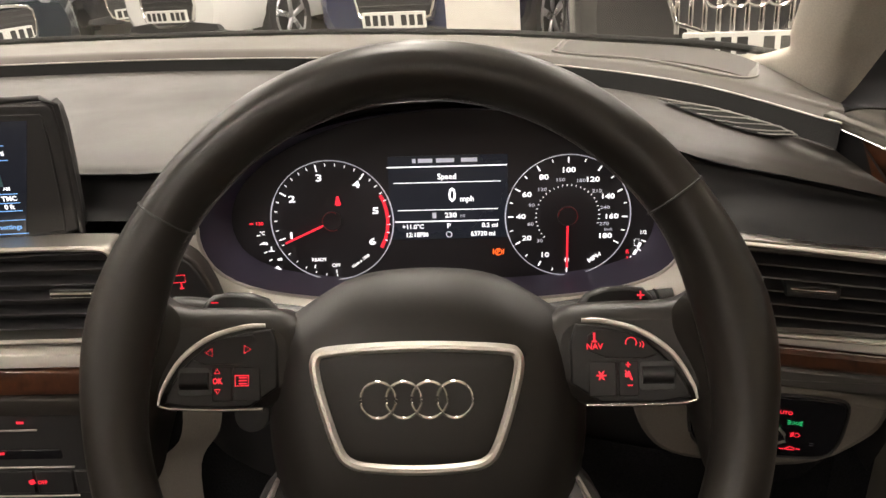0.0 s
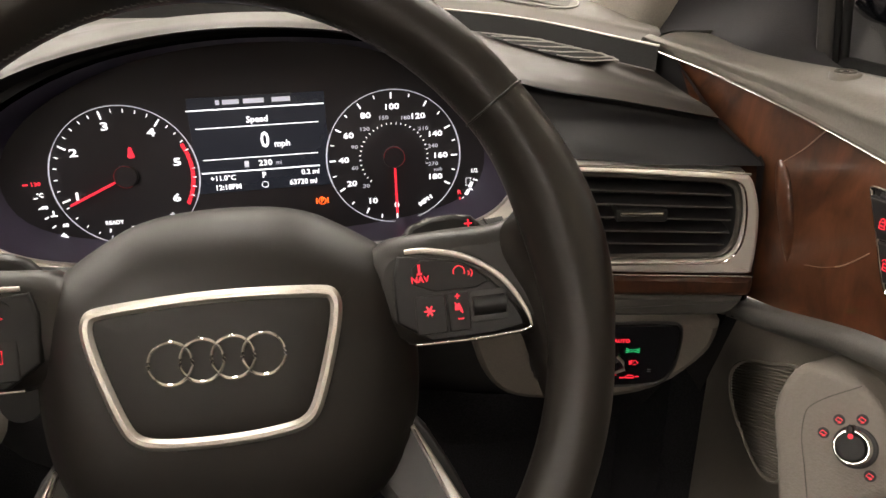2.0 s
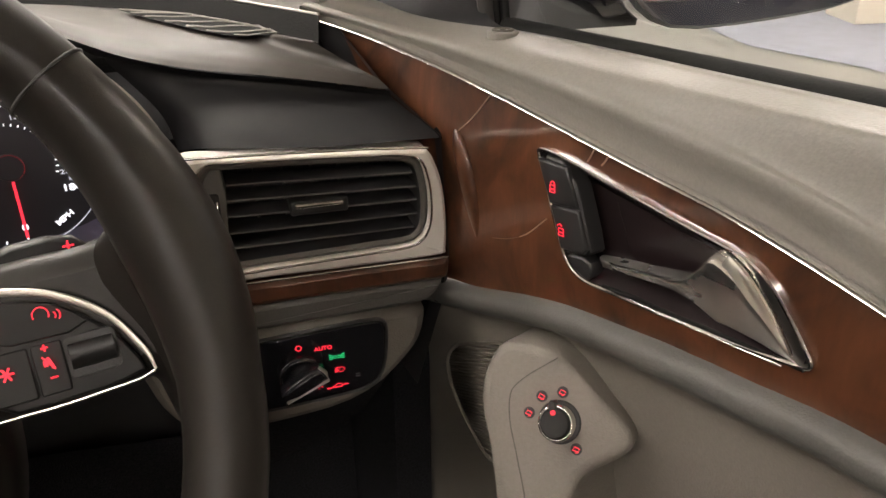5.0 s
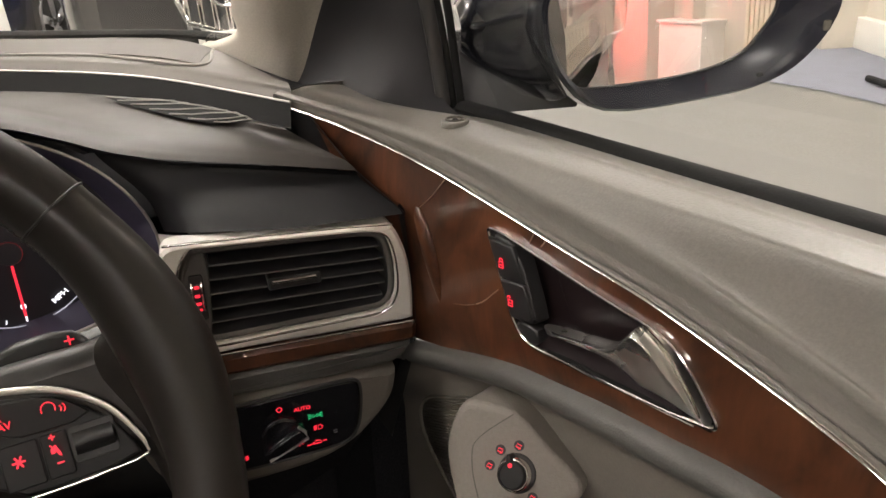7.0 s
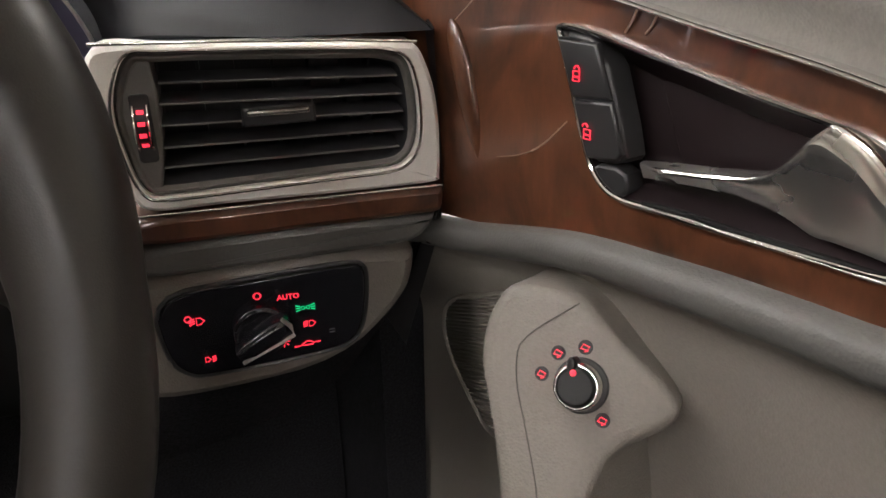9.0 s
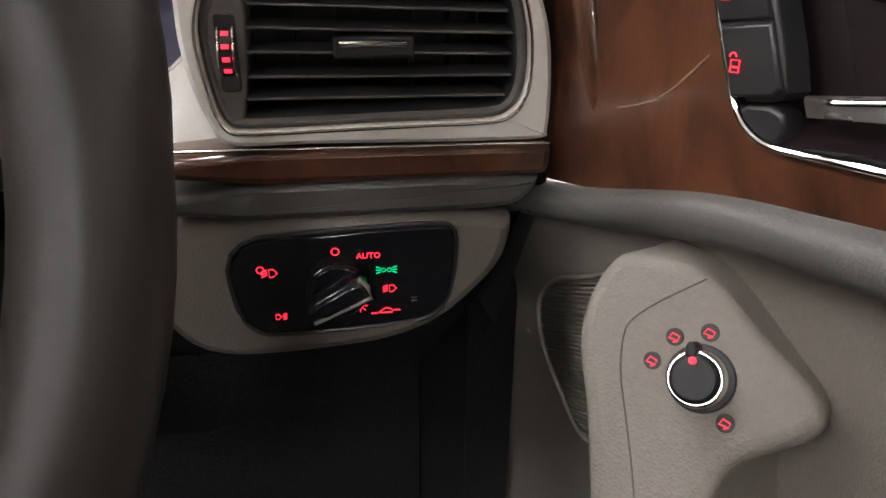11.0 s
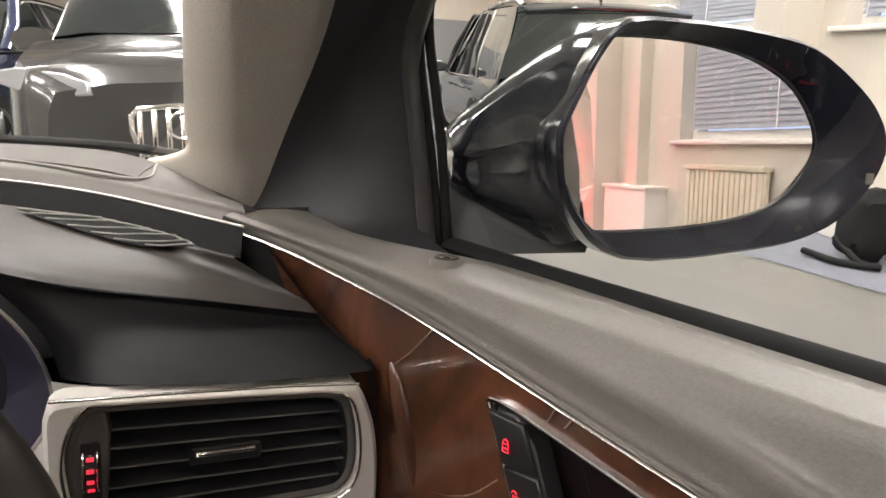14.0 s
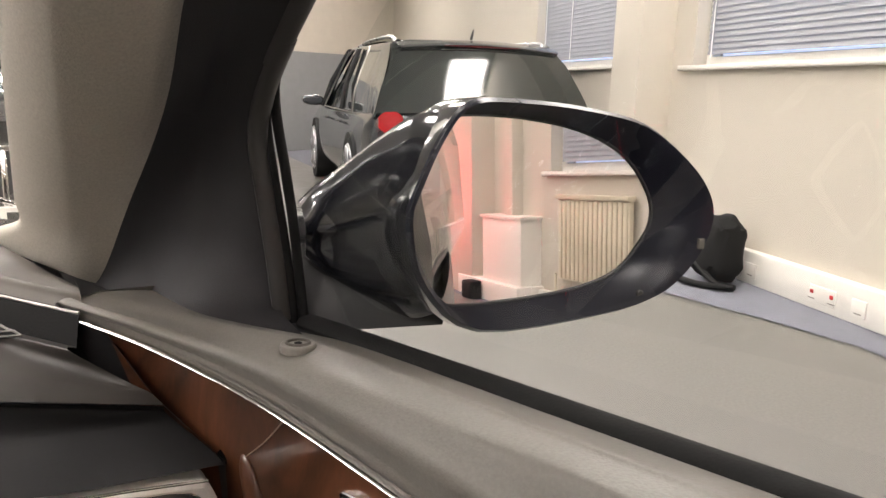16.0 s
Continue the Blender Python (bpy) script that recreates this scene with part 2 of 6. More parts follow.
def frame_ring(sheet, outer, inner, depth, front=0.0, bevel=0.001, inner_back=None, bm=None):
    """A frame between two outlines of the same count, with rounded edges."""
    o, i = [Vector(p[:2]) for p in outer], [Vector(p[:2]) for p in inner]
    back = front - depth
    rows = [(o, back), (o, front - bevel), (inset(o, bevel), front), (inset(i, -bevel), front), (i, front - bevel), (i, inner_back if inner_back is not None else back)]
    rings = [[sheet.at(p.x, p.y, h) for p in poly] for poly, h in rows]
    rings.append(rings[0])
    return mesh_from(rings, True, bm=bm)


def closed_spline(ctrl, n):
    """n points on a smooth closed outline through ctrl."""
    c = [Vector(p[:2]) for p in ctrl]
    k = len(c)
    out = []
    for q in range(n):
        s = q / n * k
        i = int(s)
        t = s - i
        p0, p1, p2, p3 = c[(i - 1) % k], c[i % k], c[(i + 1) % k], c[(i + 2) % k]
        out.append(0.5 * (2 * p1 + (p2 - p0) * t + (2 * p0 - 5 * p1 + 4 * p2 - p3) * t * t + (3 * p1 - p0 - 3 * p2 + p3) * t ** 3))
    return out


def inside(poly, a, b):
    """Whether the point (a, b) lies in an outline."""
    hit = False
    for p, q in zip(poly, [*poly[1:], poly[0]]):
        if (p[1] > b) != (q[1] > b) and a < (q[0] - p[0]) * (b - p[1]) / (q[1] - p[1]) + p[0]:
            hit = not hit
    return hit


def tube(points, ra, rb=None, closed=False, seg=10, bm=None, up=None, taper=None):
    """A round bar along points: ra sideways, rb along the up direction."""
    pts = [Vector(p) for p in points]
    rb = rb or ra
    rings = []
    n = len(pts)
    for i, p in enumerate(pts):
        a = pts[i - 1] if (closed or i) else p
        b = pts[(i + 1) % n] if (closed or i < n - 1) else p
        d = (b - a).normalized()
        ref = Vector(up) if up else (Vector((0, 0, 1)) if abs(d.z) < 0.9 else Vector((0, 1, 0)))
        s = d.cross(ref).normalized()
        t = s.cross(d)
        k = taper(i / max(1, n - 1)) if taper else 1.0
        rings.append([p + s * ra * k * math.cos(2 * math.pi * j / seg) + t * rb * k * math.sin(2 * math.pi * j / seg) for j in range(seg)])
    if closed:
        rings.append(rings[0])
        return mesh_from(rings, True, bm=bm)
    return mesh_from(rings, True, True, True, bm)


def spline(ctrl, n):
    """Points on a smooth line through ctrl."""
    c = [Vector(p) for p in ctrl]
    c = [c[0] * 2 - c[1]] + c + [c[-1] * 2 - c[-2]]
    out = []
    m = len(c) - 3
    for k in range(n):
        s = k / (n - 1) * m
        i = min(int(s), m - 1)
        t = s - i
        p0, p1, p2, p3 = c[i:i + 4]
        out.append(0.5 * (2 * p1 + (p2 - p0) * t + (2 * p0 - 5 * p1 + 4 * p2 - p3) * t * t + (3 * p1 - p0 - 3 * p2 + p3) * t ** 3))
    return out


def surface(rows, n_along=24, n_across=24, thick=0.0, bm=None):
    """A smooth sheet through rows of control points (same count in each)."""
    cols = [spline(r, n_across) for r in rows]
    grid = [spline([c[k] for c in cols], n_along) for k in range(n_across)]
    bm = mesh_from(grid, False, bm=bm)
    if thick:
        bmesh.ops.recalc_face_normals(bm, faces=bm.faces)
        bmesh.ops.solidify(bm, geom=bm.faces[:], thickness=thick)
    return bm


def box_bm(lo, hi, bevel=0.0, bm=None):
    s = Sheet(((lo[0] + hi[0]) / 2, (lo[1] + hi[1]) / 2, hi[2]), (1, 0, 0), (0, 1, 0))
    hx, hy = (hi[0] - lo[0]) / 2, (hi[1] - lo[1]) / 2
    poly = [Vector(p) for p in ((hx, hy), (-hx, hy), (-hx, -hy), (hx, -hy))]
    return slab(s, poly, hi[2] - lo[2], 0, max(bevel, 0.0002), bm)


def text(name, words, sheet, a, b, size, mat, parent, out=0.0006, align="CENTER", turn=0.0, wide=1.0):
    cu = bpy.data.curves.new(name, "FONT")
    cu.body, cu.size, cu.align_x, cu.align_y = words, size, align, "CENTER"
    cu.resolution_u = 2
    cu.extrude = 0.00008
    cu.offset = size * 0.018
    tmp = bpy.data.objects.new(name, cu)
    me = bpy.data.meshes.new_from_object(tmp)
    bpy.data.objects.remove(tmp)
    bpy.data.curves.remove(cu)
    c, s = math.cos(radians(turn)), math.sin(radians(turn))
    for v in me.vertices:
        x, y = v.co.x * wide, v.co.y
        v.co = sheet.at(a + x * c - y * s, b + x * s + y * c, out + v.co.z)
    me.materials.clear()
    me.materials.append(mat)
    ob = new(name, me)
    ob.parent = parent
    return ob


def bars(sheet, items, out=0.0006, bm=None, thick=0.0003):
    """Flat bars (a, b, width, height, turn in degrees) on a sheet, in one mesh."""
    bm = bm or bmesh.new()
    for a, b, w, h, turn in items:
        c, s = math.cos(radians(turn)), math.sin(radians(turn))
        q = [Vector((a + x * c - y * s, b + x * s + y * c)) for x, y in ((w / 2, h / 2), (-w / 2, h / 2), (-w / 2, -h / 2), (w / 2, -h / 2))]
        mesh_from([[sheet.at(p.x, p.y, out - thick) for p in q], [sheet.at(p.x, p.y, out) for p in q]], True, False, True, bm)
    return bm


def each_bar(name, sheet, items, mat, parent, out=0.0006):
    for item in items:
        part(name, bars(sheet, [item], out), mat, parent)


# ---- the showroom ----
CEILING = 3.6
WALL_DIR = Vector((math.cos(radians(60.5)), math.sin(radians(60.5)), 0))
WALL_N = Vector((-WALL_DIR.y, WALL_DIR.x, 0))
WALL_P = Vector((4.296, 1.49, 0))
WALLSHEET = Sheet(WALL_P, -WALL_DIR, (0, 0, 1))


def wall_point(s, z, out=0.0):
    """A point on the window wall: s metres along it, z up, out into the room."""
    return WALL_P + WALL_DIR * s + WALL_N * out + Vector((0, 0, z))


def wall_box(s0, s1, z0, z1, out, back=0.0, bevel=0.002, bm=None):
    return slab(WALLSHEET, [(-s0, z0), (-s0, z1), (-s1, z1), (-s1, z0)], out - back, out, bevel, bm)


HOLES = [(-2.6, 1.12, 1.26, 2.45), (2.17, 3.75, 1.29, 2.45), (-6.93, -4.9, 1.02, 2.3)]


def room():
    bm = mesh_from([[Vector((-14, -14, 0)), Vector((16, -14, 0))], [Vector((-14, 18, 0)), Vector((16, 18, 0))]], False)
    tagged(part("floor", bm, CONCRETE, smooth=0), "grey smooth showroom floor", "floor", kind="structure")
    bm = mesh_from([[wall_point(-13, 0.006, .30), wall_point(-.75, 0.006, .30), wall_point(-.3, .006, .45), wall_point(.4, .006, .75), wall_point(.9, .006, 1.1), wall_point(9, .006, 2.2)], [wall_point(-13, 0.006), wall_point(-.6, 0.006), wall_point(.1, .006), wall_point(.8, .006), wall_point(6, .006), wall_point(11, .006)]], False)
    tagged(part("carpet", bm, BLUECARPET, smooth=0), "blue-grey carpet along the window wall", "carpet", kind="structure")
    bm = mesh_from([[Vector((-14, -14, CEILING)), Vector((16, -14, CEILING))], [Vector((-14, 18, CEILING)), Vector((16, 18, CEILING))]], False)
    tagged(part("ceiling", bm, CEIL, smooth=0), "off-white tiled ceiling", "ceiling", kind="structure")
    for nm, lo, hi in (("wall_north", (-14, 15.0, 0), (14, 15.2, CEILING)), ("wall_south", (-14, -9.2, 0), (14, -9, CEILING)), ("wall_west", (-9.2, -9, 0), (-9, 15.0, CEILING))):
        tagged(part(nm, box_bm(lo, hi), WALL, smooth=0), "plain cream painted showroom wall", "wall", kind="structure")
    cuts = sorted({-16, 16, *[h for q in HOLES for h in q[:2]]})
    bm = bmesh.new()
    for a, b in zip(cuts, cuts[1:]):
        hole = [q for q in HOLES if q[0] <= a and b <= q[1]]
        for z0, z1 in ([(0, hole[0][2]), (hole[0][3], CEILING)] if hole else [(0, CEILING)]):
            wall_box(a, b, z0, z1, 0, -0.25, 0.0003, bm)
    tagged(part("wall_east", bm, WALL, smooth=0), "cream painted wall with blinded windows", "wall", kind="structure")
    for s0, s1, out in ((1.35, 1.72, 0.262), (-8.40, -7.77, 0.22), (-7.45, -7.32, 0.10)):
        tagged(part("pilaster", wall_box(s0, s1, 0, CEILING, out, 0, 0.006), WALL), "cream painted pilaster on the window wall", "pilaster", kind="structure")
    tagged(part("trim", wall_box(-1.4, 1.35, 0.006, 0.195, 0.055, 0, 0.006), WHITEPAINT), "white skirting trunking along the wall", "trim", kind="structure")
    tagged(part("trim", wall_box(-16, -1.9, 0.006, 0.14, 0.05, 0, 0.006), WHITEPAINT), "white skirting along the wall", "trim", kind="structure")
    tagged(part("wall_partition", box_bm((5.2, 10.6, 0), (13, 10.75, CEILING)), WALL, smooth=0), "plain cream painted partition wall", "wall", kind="structure")
    panel = box_bm((5.25, 10.55, 0.0), (9.4, 10.598, 1.62), 0.004)
    tagged(part("wall_panel", panel, GREY), "grey painted lower wall panel", "wall panel", kind="structure")


room()


def ceiling_lights():
    first = None
    for x in (-5.0, -2.6, -0.2, 2.2, 4.6, 7.0):
        for y in (-6.4, -3.9, -1.4, 1.5, 3.9, 6.3, 8.7):
            if (Vector((x, y, 0)) - WALL_P).dot(WALL_N) < 0.8:
                continue
            if first is None:
                first = thing("ceiling_light", "bright rectangular light panel set in the ceiling", "ceiling light", "ceiling light panels", at=(x, y, CEILING))
                s = Sheet((0, 0, -0.015), (1, 0, 0), (0, -1, 0))
                part("frame", frame_ring(s, rrect(-0.3, 0.3, -0.6, 0.6, 0.01), rrect(-0.275, 0.275, -0.575, 0.575, 0.01), 0.014, 0, 0.003), WHITEPAINT, first)
                part("diffuser", slab(s, rrect(-0.274, 0.274, -0.574, 0.574, 0.01), 0.005, -0.004, 0.001), TUBE, first)
            else:
                copy_thing(first, Matrix.Translation((x, y, CEILING)))
    copy_thing(first, Matrix.Translation((4.05, 1.78, CEILING)) @ Matrix.Rotation(radians(-29.5), 4, "Z"))


ceiling_lights()
BLIND = material("grey_blind_slat", (0.30, 0.31, 0.34), 0.45, grain=0.03, blotch=0.04)
DAY = material("daylight_behind_blind", (0.5, 0.6, 0.8), 0.9, emit=(0.62, 0.74, 1.0), power=1.1)
CORD = material("blind_cord", (0.8, 0.8, 0.8), 0.6, blotch=0.02)


def window(k, s0, s1, z0, z1):
    w = thing("window_%d" % k, "white-framed window behind a grey venetian blind", "window", kind="structure")
    o = [(-s0, z0), (-s0, z1), (-s1, z1), (-s1, z0)]
    part("window_frame", frame_ring(WALLSHEET, o, inset(o, 0.06), 0.06, -0.10, 0.004), WHITEPAINT, w)
    part("pane", slab(WALLSHEET, inset(o, 0.058), 0.004, -0.18, 0.0005), DAY, w)
    part("window_sill", wall_box(s0 - 0.06, s1 + 0.10, z0 - 0.030, z0 + 0.002, 0.05, -0.10, 0.008), WHITEPAINT, w)
    b = thing("venetian_blind", "closed grey venetian blind hanging in the window", "blind", "window blinds")
    n = int((z1 - z0 - 0.12) / 0.036)
    slat = None
    for i in range(n):
        z = z0 + 0.09 + i * 0.036
        if slat is None:
            rows = []
            for s in (s0 + 0.07, s1 - 0.07):
                rows.append([wall_point(s, q * 0.021 + 0.0, -0.06 - q * 0.007 + 0.003 * (1 - q * q)) for q in (-1, -0.5, 0, 0.5, 1)])
            slat = part("slat", mesh_from(rows, False), BLIND, b)
            slat.location = (0, 0, z)
        else:
            o2 = new("slat", slat.data)
            o2.parent = b
            o2.location = (0, 0, z)
    part("head_rail", wall_box(s0 + 0.06, s1 - 0.06, z1 - 0.05, z1 - 0.01, -0.03, -0.08, 0.003), BLIND, b)
    for s in (s0 + 0.9, s1 - 0.12):
        part("cord", tube([wall_point(s, z, -0.045 + 0.002 * (i % 2)) for i, z in enumerate(np.linspace(z1 - 0.05, z0 + 0.05, 24))], 0.004), CORD, b)


for k, q in enumerate(HOLES):
    window(k + 1, *q)


def radiator():
    r = thing("radiator", "cream ribbed panel radiator under the window", "radiator")
    cream = material("cream_radiator_enamel", (0.62, 0.56, 0.43), 0.4, blotch=0.04)
    part("panel", wall_box(-6.74, -5.97, 0.26, 0.83, 0.06, 0.03, 0.006), cream, r)
    for i in range(15):
        s = -6.725 + i * 0.0505
        part("rib", wall_box(s, s + 0.036, 0.27, 0.82, 0.075, 0.05, 0.007), cream, r)
    part("top_grille", wall_box(-6.75, -5.96, 0.83, 0.86, 0.085, 0.02, 0.004), cream, r)
    part("pipe", tube([wall_point(-6.79, 0.03, 0.05), wall_point(-6.79, 0.29, 0.05), wall_point(-6.73, 0.30, 0.05)], 0.010), cream, r)
    b = thing("pipe_box", "white boxed cupboard against the wall", "cupboard")
    part("body", wall_box(-7.66, -7.06, 0.15, 0.66, 0.18, 0.0, 0.004), WHITEPAINT, b)
    part("top", wall_box(-7.68, -7.04, 0.66, 0.685, 0.195, 0.0, 0.004), WHITEPAINT, b)
    part("plinth", wall_box(-8.0, -7.02, 0.006, 0.16, 0.24, 0.0, 0.004), WHITEPAINT, b)
    v = thing("door_wedge", "small black rubber wedge on the floor", "door wedge")
    part("wedge", wall_box(-7.72, -7.56, 0.006, 0.15, 0.36, 0.25, 0.03), RUBBER, v)
    d = thing("door_3", "grey flush door beside the pilaster", "door", kind="structure")
    part("leaf", wall_box(-9.60, -8.50, 0.006, 2.05, 0.05, 0.0, 0.003), GREY, d)
    part("rail", wall_box(-9.60, -8.55, 0.84, 0.87, 0.07, 0.05, 0.003), GREY, d)
    g = thing("bag", "black crumpled bag lying by the skirting", "bag")
    bm = bmesh.new()
    bmesh.ops.create_icosphere(bm, subdivisions=3, radius=1)
    for q in bm.verts:
        n = noise.noise(q.co * 2.1) * 0.22 + noise.noise(q.co * 6) * 0.10
        c = Vector([math.copysign(abs(k) ** .6, k) for k in q.co]) * (1 + n)
        q.co = wall_point(0.37 + c.x * 0.13, max(0.008, 0.21 + c.z * 0.19), 0.22 + c.y * 0.12)
    part("sack", bm, RUBBER, g)
    part("strap", tube(spline([wall_point(.42, 0.12, 0.34), wall_point(.20, 0.04, 0.34), wall_point(.14, 0.03, 0.27), wall_point(.26, 0.03, 0.42), wall_point(.50, .03, .46)], 24), 0.020, 0.018), RUBBER, g)


radiator()


def sockets():
    for s, n in ((-0.27, 2), (-0.50, 1), (0.38, 1), (0.27, 1)):
        k = thing("wall_socket", "white electrical socket on the skirting trunking", "socket", "wall sockets")
        part("plate", wall_box(s - 0.043 * n, s + 0.043 * n, 0.045, 0.131, 0.064, 0.055, 0.004), WHITEPAINT, k)
        for i in range(n):
            c = s + (i - (n - 1) / 2) * 0.13
            if n > 1:
                part("switch", wall_box(c - 0.010, c + 0.010, 0.088, 0.108, 0.069, 0.064, 0.002), material("red_switch", (0.5, 0.03, 0.03), 0.4, blotch=0.02), k)
            part("pin_holes", wall_box(c - 0.022, c + 0.022, 0.060, 0.066, 0.0655, 0.06, 0.0008), material("socket_shadow", (0.25, 0.23, 0.2), 0.6, blotch=0.02), k)


sockets()


# ---- the other cars ----
def paint(name, c, rough=0.25):
    return material(name, c, rough, coat=1.0, grain=0.08, scale=900)


TYRE = material("tyre_rubber", (0.015, 0.015, 0.015), 0.75, bump=0.3, scale=200, blotch=0.1)
ALLOY = material("alloy_rim", (0.55, 0.55, 0.56), 0.3, metal=0.9, blotch=0.03)
DARKGLASS = material("tinted_car_glass", (0.012, 0.016, 0.016), 0.04, coat=1.0, blotch=0.05)
LAMP = material("clear_lamp", (0.55, 0.56, 0.58), 0.12, metal=0.6, blotch=0.05)
REDLAMP = material("red_tail_lamp", (0.30, 0.008, 0.012), 0.15, coat=1.0, emit=(1.0, 0.02, 0.03), power=0.012, blotch=0.03)
DULLRED = material("unlit_red_lens", (0.12, 0.008, 0.012), 0.2, coat=1.0, blotch=0.03)
PLATEW = material("white_number_plate", (0.72, 0.72, 0.68), 0.35, blotch=0.03)
PLATEK = material("plate_bars", (0.02, 0.02, 0.02), 0.5, blotch=0.03)


def car(name, label, mat, at, yaw, length=4.6, width=1.86, height=1.65, bonnet=1.02, suv=True, grille="slats", rails=False, nose=0.62, plate=None, low=1.0):
    """A car whose rear bumper's middle stands at the origin, nose along its own +y."""
    c = thing(name, label, "car", "parked showroom cars", at=at)
    c.rotation_euler = (0, 0, radians(-yaw))
    L, hw, H = length, width / 2, height
    # stations: y, half width, low z, shoulder z
    st = [(0.0, .80, .50, .88), (0.05, .93, .36, .98), (0.5, .985, .30, 1.0), (L * .35, 1.0, .28, .985), (L * .62, 1.0, .28, .965), (L * .76, .985, .30, bonnet), (L * .90, .95, .30, bonnet * .93), (L * .97, .86, .32, bonnet * .90), (L, .70, .40, bonnet * .80)]
    rings = []
    for y, k, z0, z1 in st:
        w = hw * k
        pr = [(-w * .90, z0), (-w * .99, z0 + .12), (-w, (z0 + z1) / 2), (-w * .985, z1 - .10), (-w * .93, z1 - .01), (-w * .6, z1 + .03), (0, z1 + .045), (w * .6, z1 + .03), (w * .93, z1 - .01), (w * .985, z1 - .10), (w, (z0 + z1) / 2), (w * .99, z0 + .12), (w * .90, z0)]
        rings.append([Vector((x, y, z)) for x, z in pr])
    cols = [spline([r[i] for r in rings], 36) for i in range(13)]
    part("body", mesh_from([[cols[i][k] for i in range(13)] for k in range(36)], True, True, True), mat, c)
    # cabin: glass ring and roof
    g = [(0.10, .86, 1.0, .90), (0.42, .80, H - .12, .72), (0.75, .80, H - .045, .70), (L * .38, .80, H - .02, .70), (L * .52, .79, H - .06, .70), (L * .72, .84, bonnet + .04, .9)]
    rows = []
    for y, k, z1, kr in g:
        w, wr = hw * k * 1.08, hw * kr
        z0 = .97
        rows.append([Vector((-w, y, z0)), Vector((-w * .97, y, z0 + (z1 - z0) * .4)), Vector((-wr, y, z1 - .03)), Vector((-wr * .8, y, z1)), Vector((0, y, z1 + .015)), Vector((wr * .8, y, z1)), Vector((wr, y, z1 - .03)), Vector((w * .97, y, z0 + (z1 - z0) * .4)), Vector((w, y, z0))])
    cols = [spline([r[i] for r in rows], 24) for i in range(9)]
    part("cabin_glass", mesh_from([[cols[i][k] for i in range(9)] for k in range(24)], False), DARKGLASS, c)
    ro = [spline([r[i] + Vector((0, 0, .012)) for r in rows[1:5]], 16) for i in range(2, 7)]
    part("roof", mesh_from([[ro[i][k] for i in range(5)] for k in range(16)], False), mat, c)
    for sx in (-1, 1):
        ix = (0, 1, 2) if sx < 0 else (8, 7, 6)
        part("rear_quarter", mesh_from([[cols[i][k] + Vector((sx * .014, -.012 if k < 2 else 0, 0)) for i in ix] for k in range(24) if cols[0][k].y < .95], False), mat, c)
        for i, (a, b) in enumerate(((0, 0), (L * .22, L * .22), (L * .40, L * .40), (L * .70, L * .52))):
            if i < 2:
                continue
            w = hw * .88
            zt = H - .06 if i else H - .12
            part("pillar", tube([Vector((sx * (hw * .925), a, .985)), Vector((sx * hw * .87, (a + b) / 2, (zt + 1.0) / 2 - .02)), Vector((sx * hw * .735, b, zt))], .045 if i == 3 else .022, .016, seg=8), mat if i == 3 else BLACK, c)
        part("window_trim", tube(spline([(sx * hw * .955, .97, .985), (sx * hw * .955, L * .4, .985), (sx * hw * .95, L * .66, .985)], 12), .006), SATIN, c)
        part("window_trim", tube(spline([(sx * hw * .955, .97, .985), (sx * hw * .93, .94, 1.22), (sx * hw * .80, 1.0, H - .13), (sx * hw * .77, 1.16, H - .09), (sx * hw * .755, L * .38, H - .07), (sx * hw * .77, L * .52, H - .12), (sx * hw * .93, L * .68, 1.0)], 20), .007), SATIN, c)
        mir = Sheet((sx * (hw + .10), L * .62, 1.06), (1, 0, 0), (0, 0, 1))
        part("wing_mirror", slab(mir, chaikin([(-.11, -.06), (.11, -.07), (.11, .06), (-.11, .07)], 2), .16, .08, .03), mat, c)
        for y in (L * .28, L * .47):
            part("door_handle", tube([(sx * (hw + .012), y, .88), (sx * (hw + .03), y + .03, .885), (sx * (hw + .03), y + .16, .885), (sx * (hw + .012), y + .19, .88)], .014), mat, c)
        if rails:
            part("roof_rail", tube(spline([(sx * hw * .66, .46, H - .075), (sx * hw * .67, .58, H - .045), (sx * hw * .67, .80, H - .015), (sx * hw * .67, L * .35, H - .005), (sx * hw * .67, L * .48, H - .03), (sx * hw * .67, L * .52, H - .06)], 24), .024, .018), ALLOY, c)
        for y in (L * .19, L * .80):
            wh = part("wheel", tube([(sx * (hw - .24), y, .35), (sx * (hw + .005), y, .35)], .35, .35, seg=32), TYRE, c)
            part("rim", frame_ring(Sheet((sx * (hw + .006), y, .35), (0, sx, 0), (0, 0, 1)), circle(.255, 32), circle(.225, 32), .03, .012, .008), ALLOY, wh)
            for k in range(5):
                t = 2 * math.pi * k / 5 + .3
                part("rim_spoke", tube([(sx * (hw + .006), y, .35), (sx * (hw + .012), y + .235 * math.cos(t), .35 + .235 * math.sin(t))], .022, .03, seg=6), ALLOY, wh)
        # tail and head lamps
        tl = Sheet((sx * hw * .83, .03, .93), (-1, 0, 0), (0, .25, 1))
        part("tail_lamp", slab(tl, chaikin([(-.10, -.10), (.08, -.09), (.08, .08), (-.10, .09)], 1), .10, .030, .012), REDLAMP, c)
        hl = Sheet((sx * hw * .68, L - .10, bonnet * .80), (sx * .92, -.38 * 1, 0) if sx > 0 else (.92, .38, 0), (0, -.25, 1))
        hl.n = hl.n if hl.n.y > 0 else -hl.n
        part("head_lamp", slab(hl, chaikin([(-.20, -.05), (.20, -.02), (.24, .09), (-.18, .05)], 1), .12, .05, .01), LAMP, c)
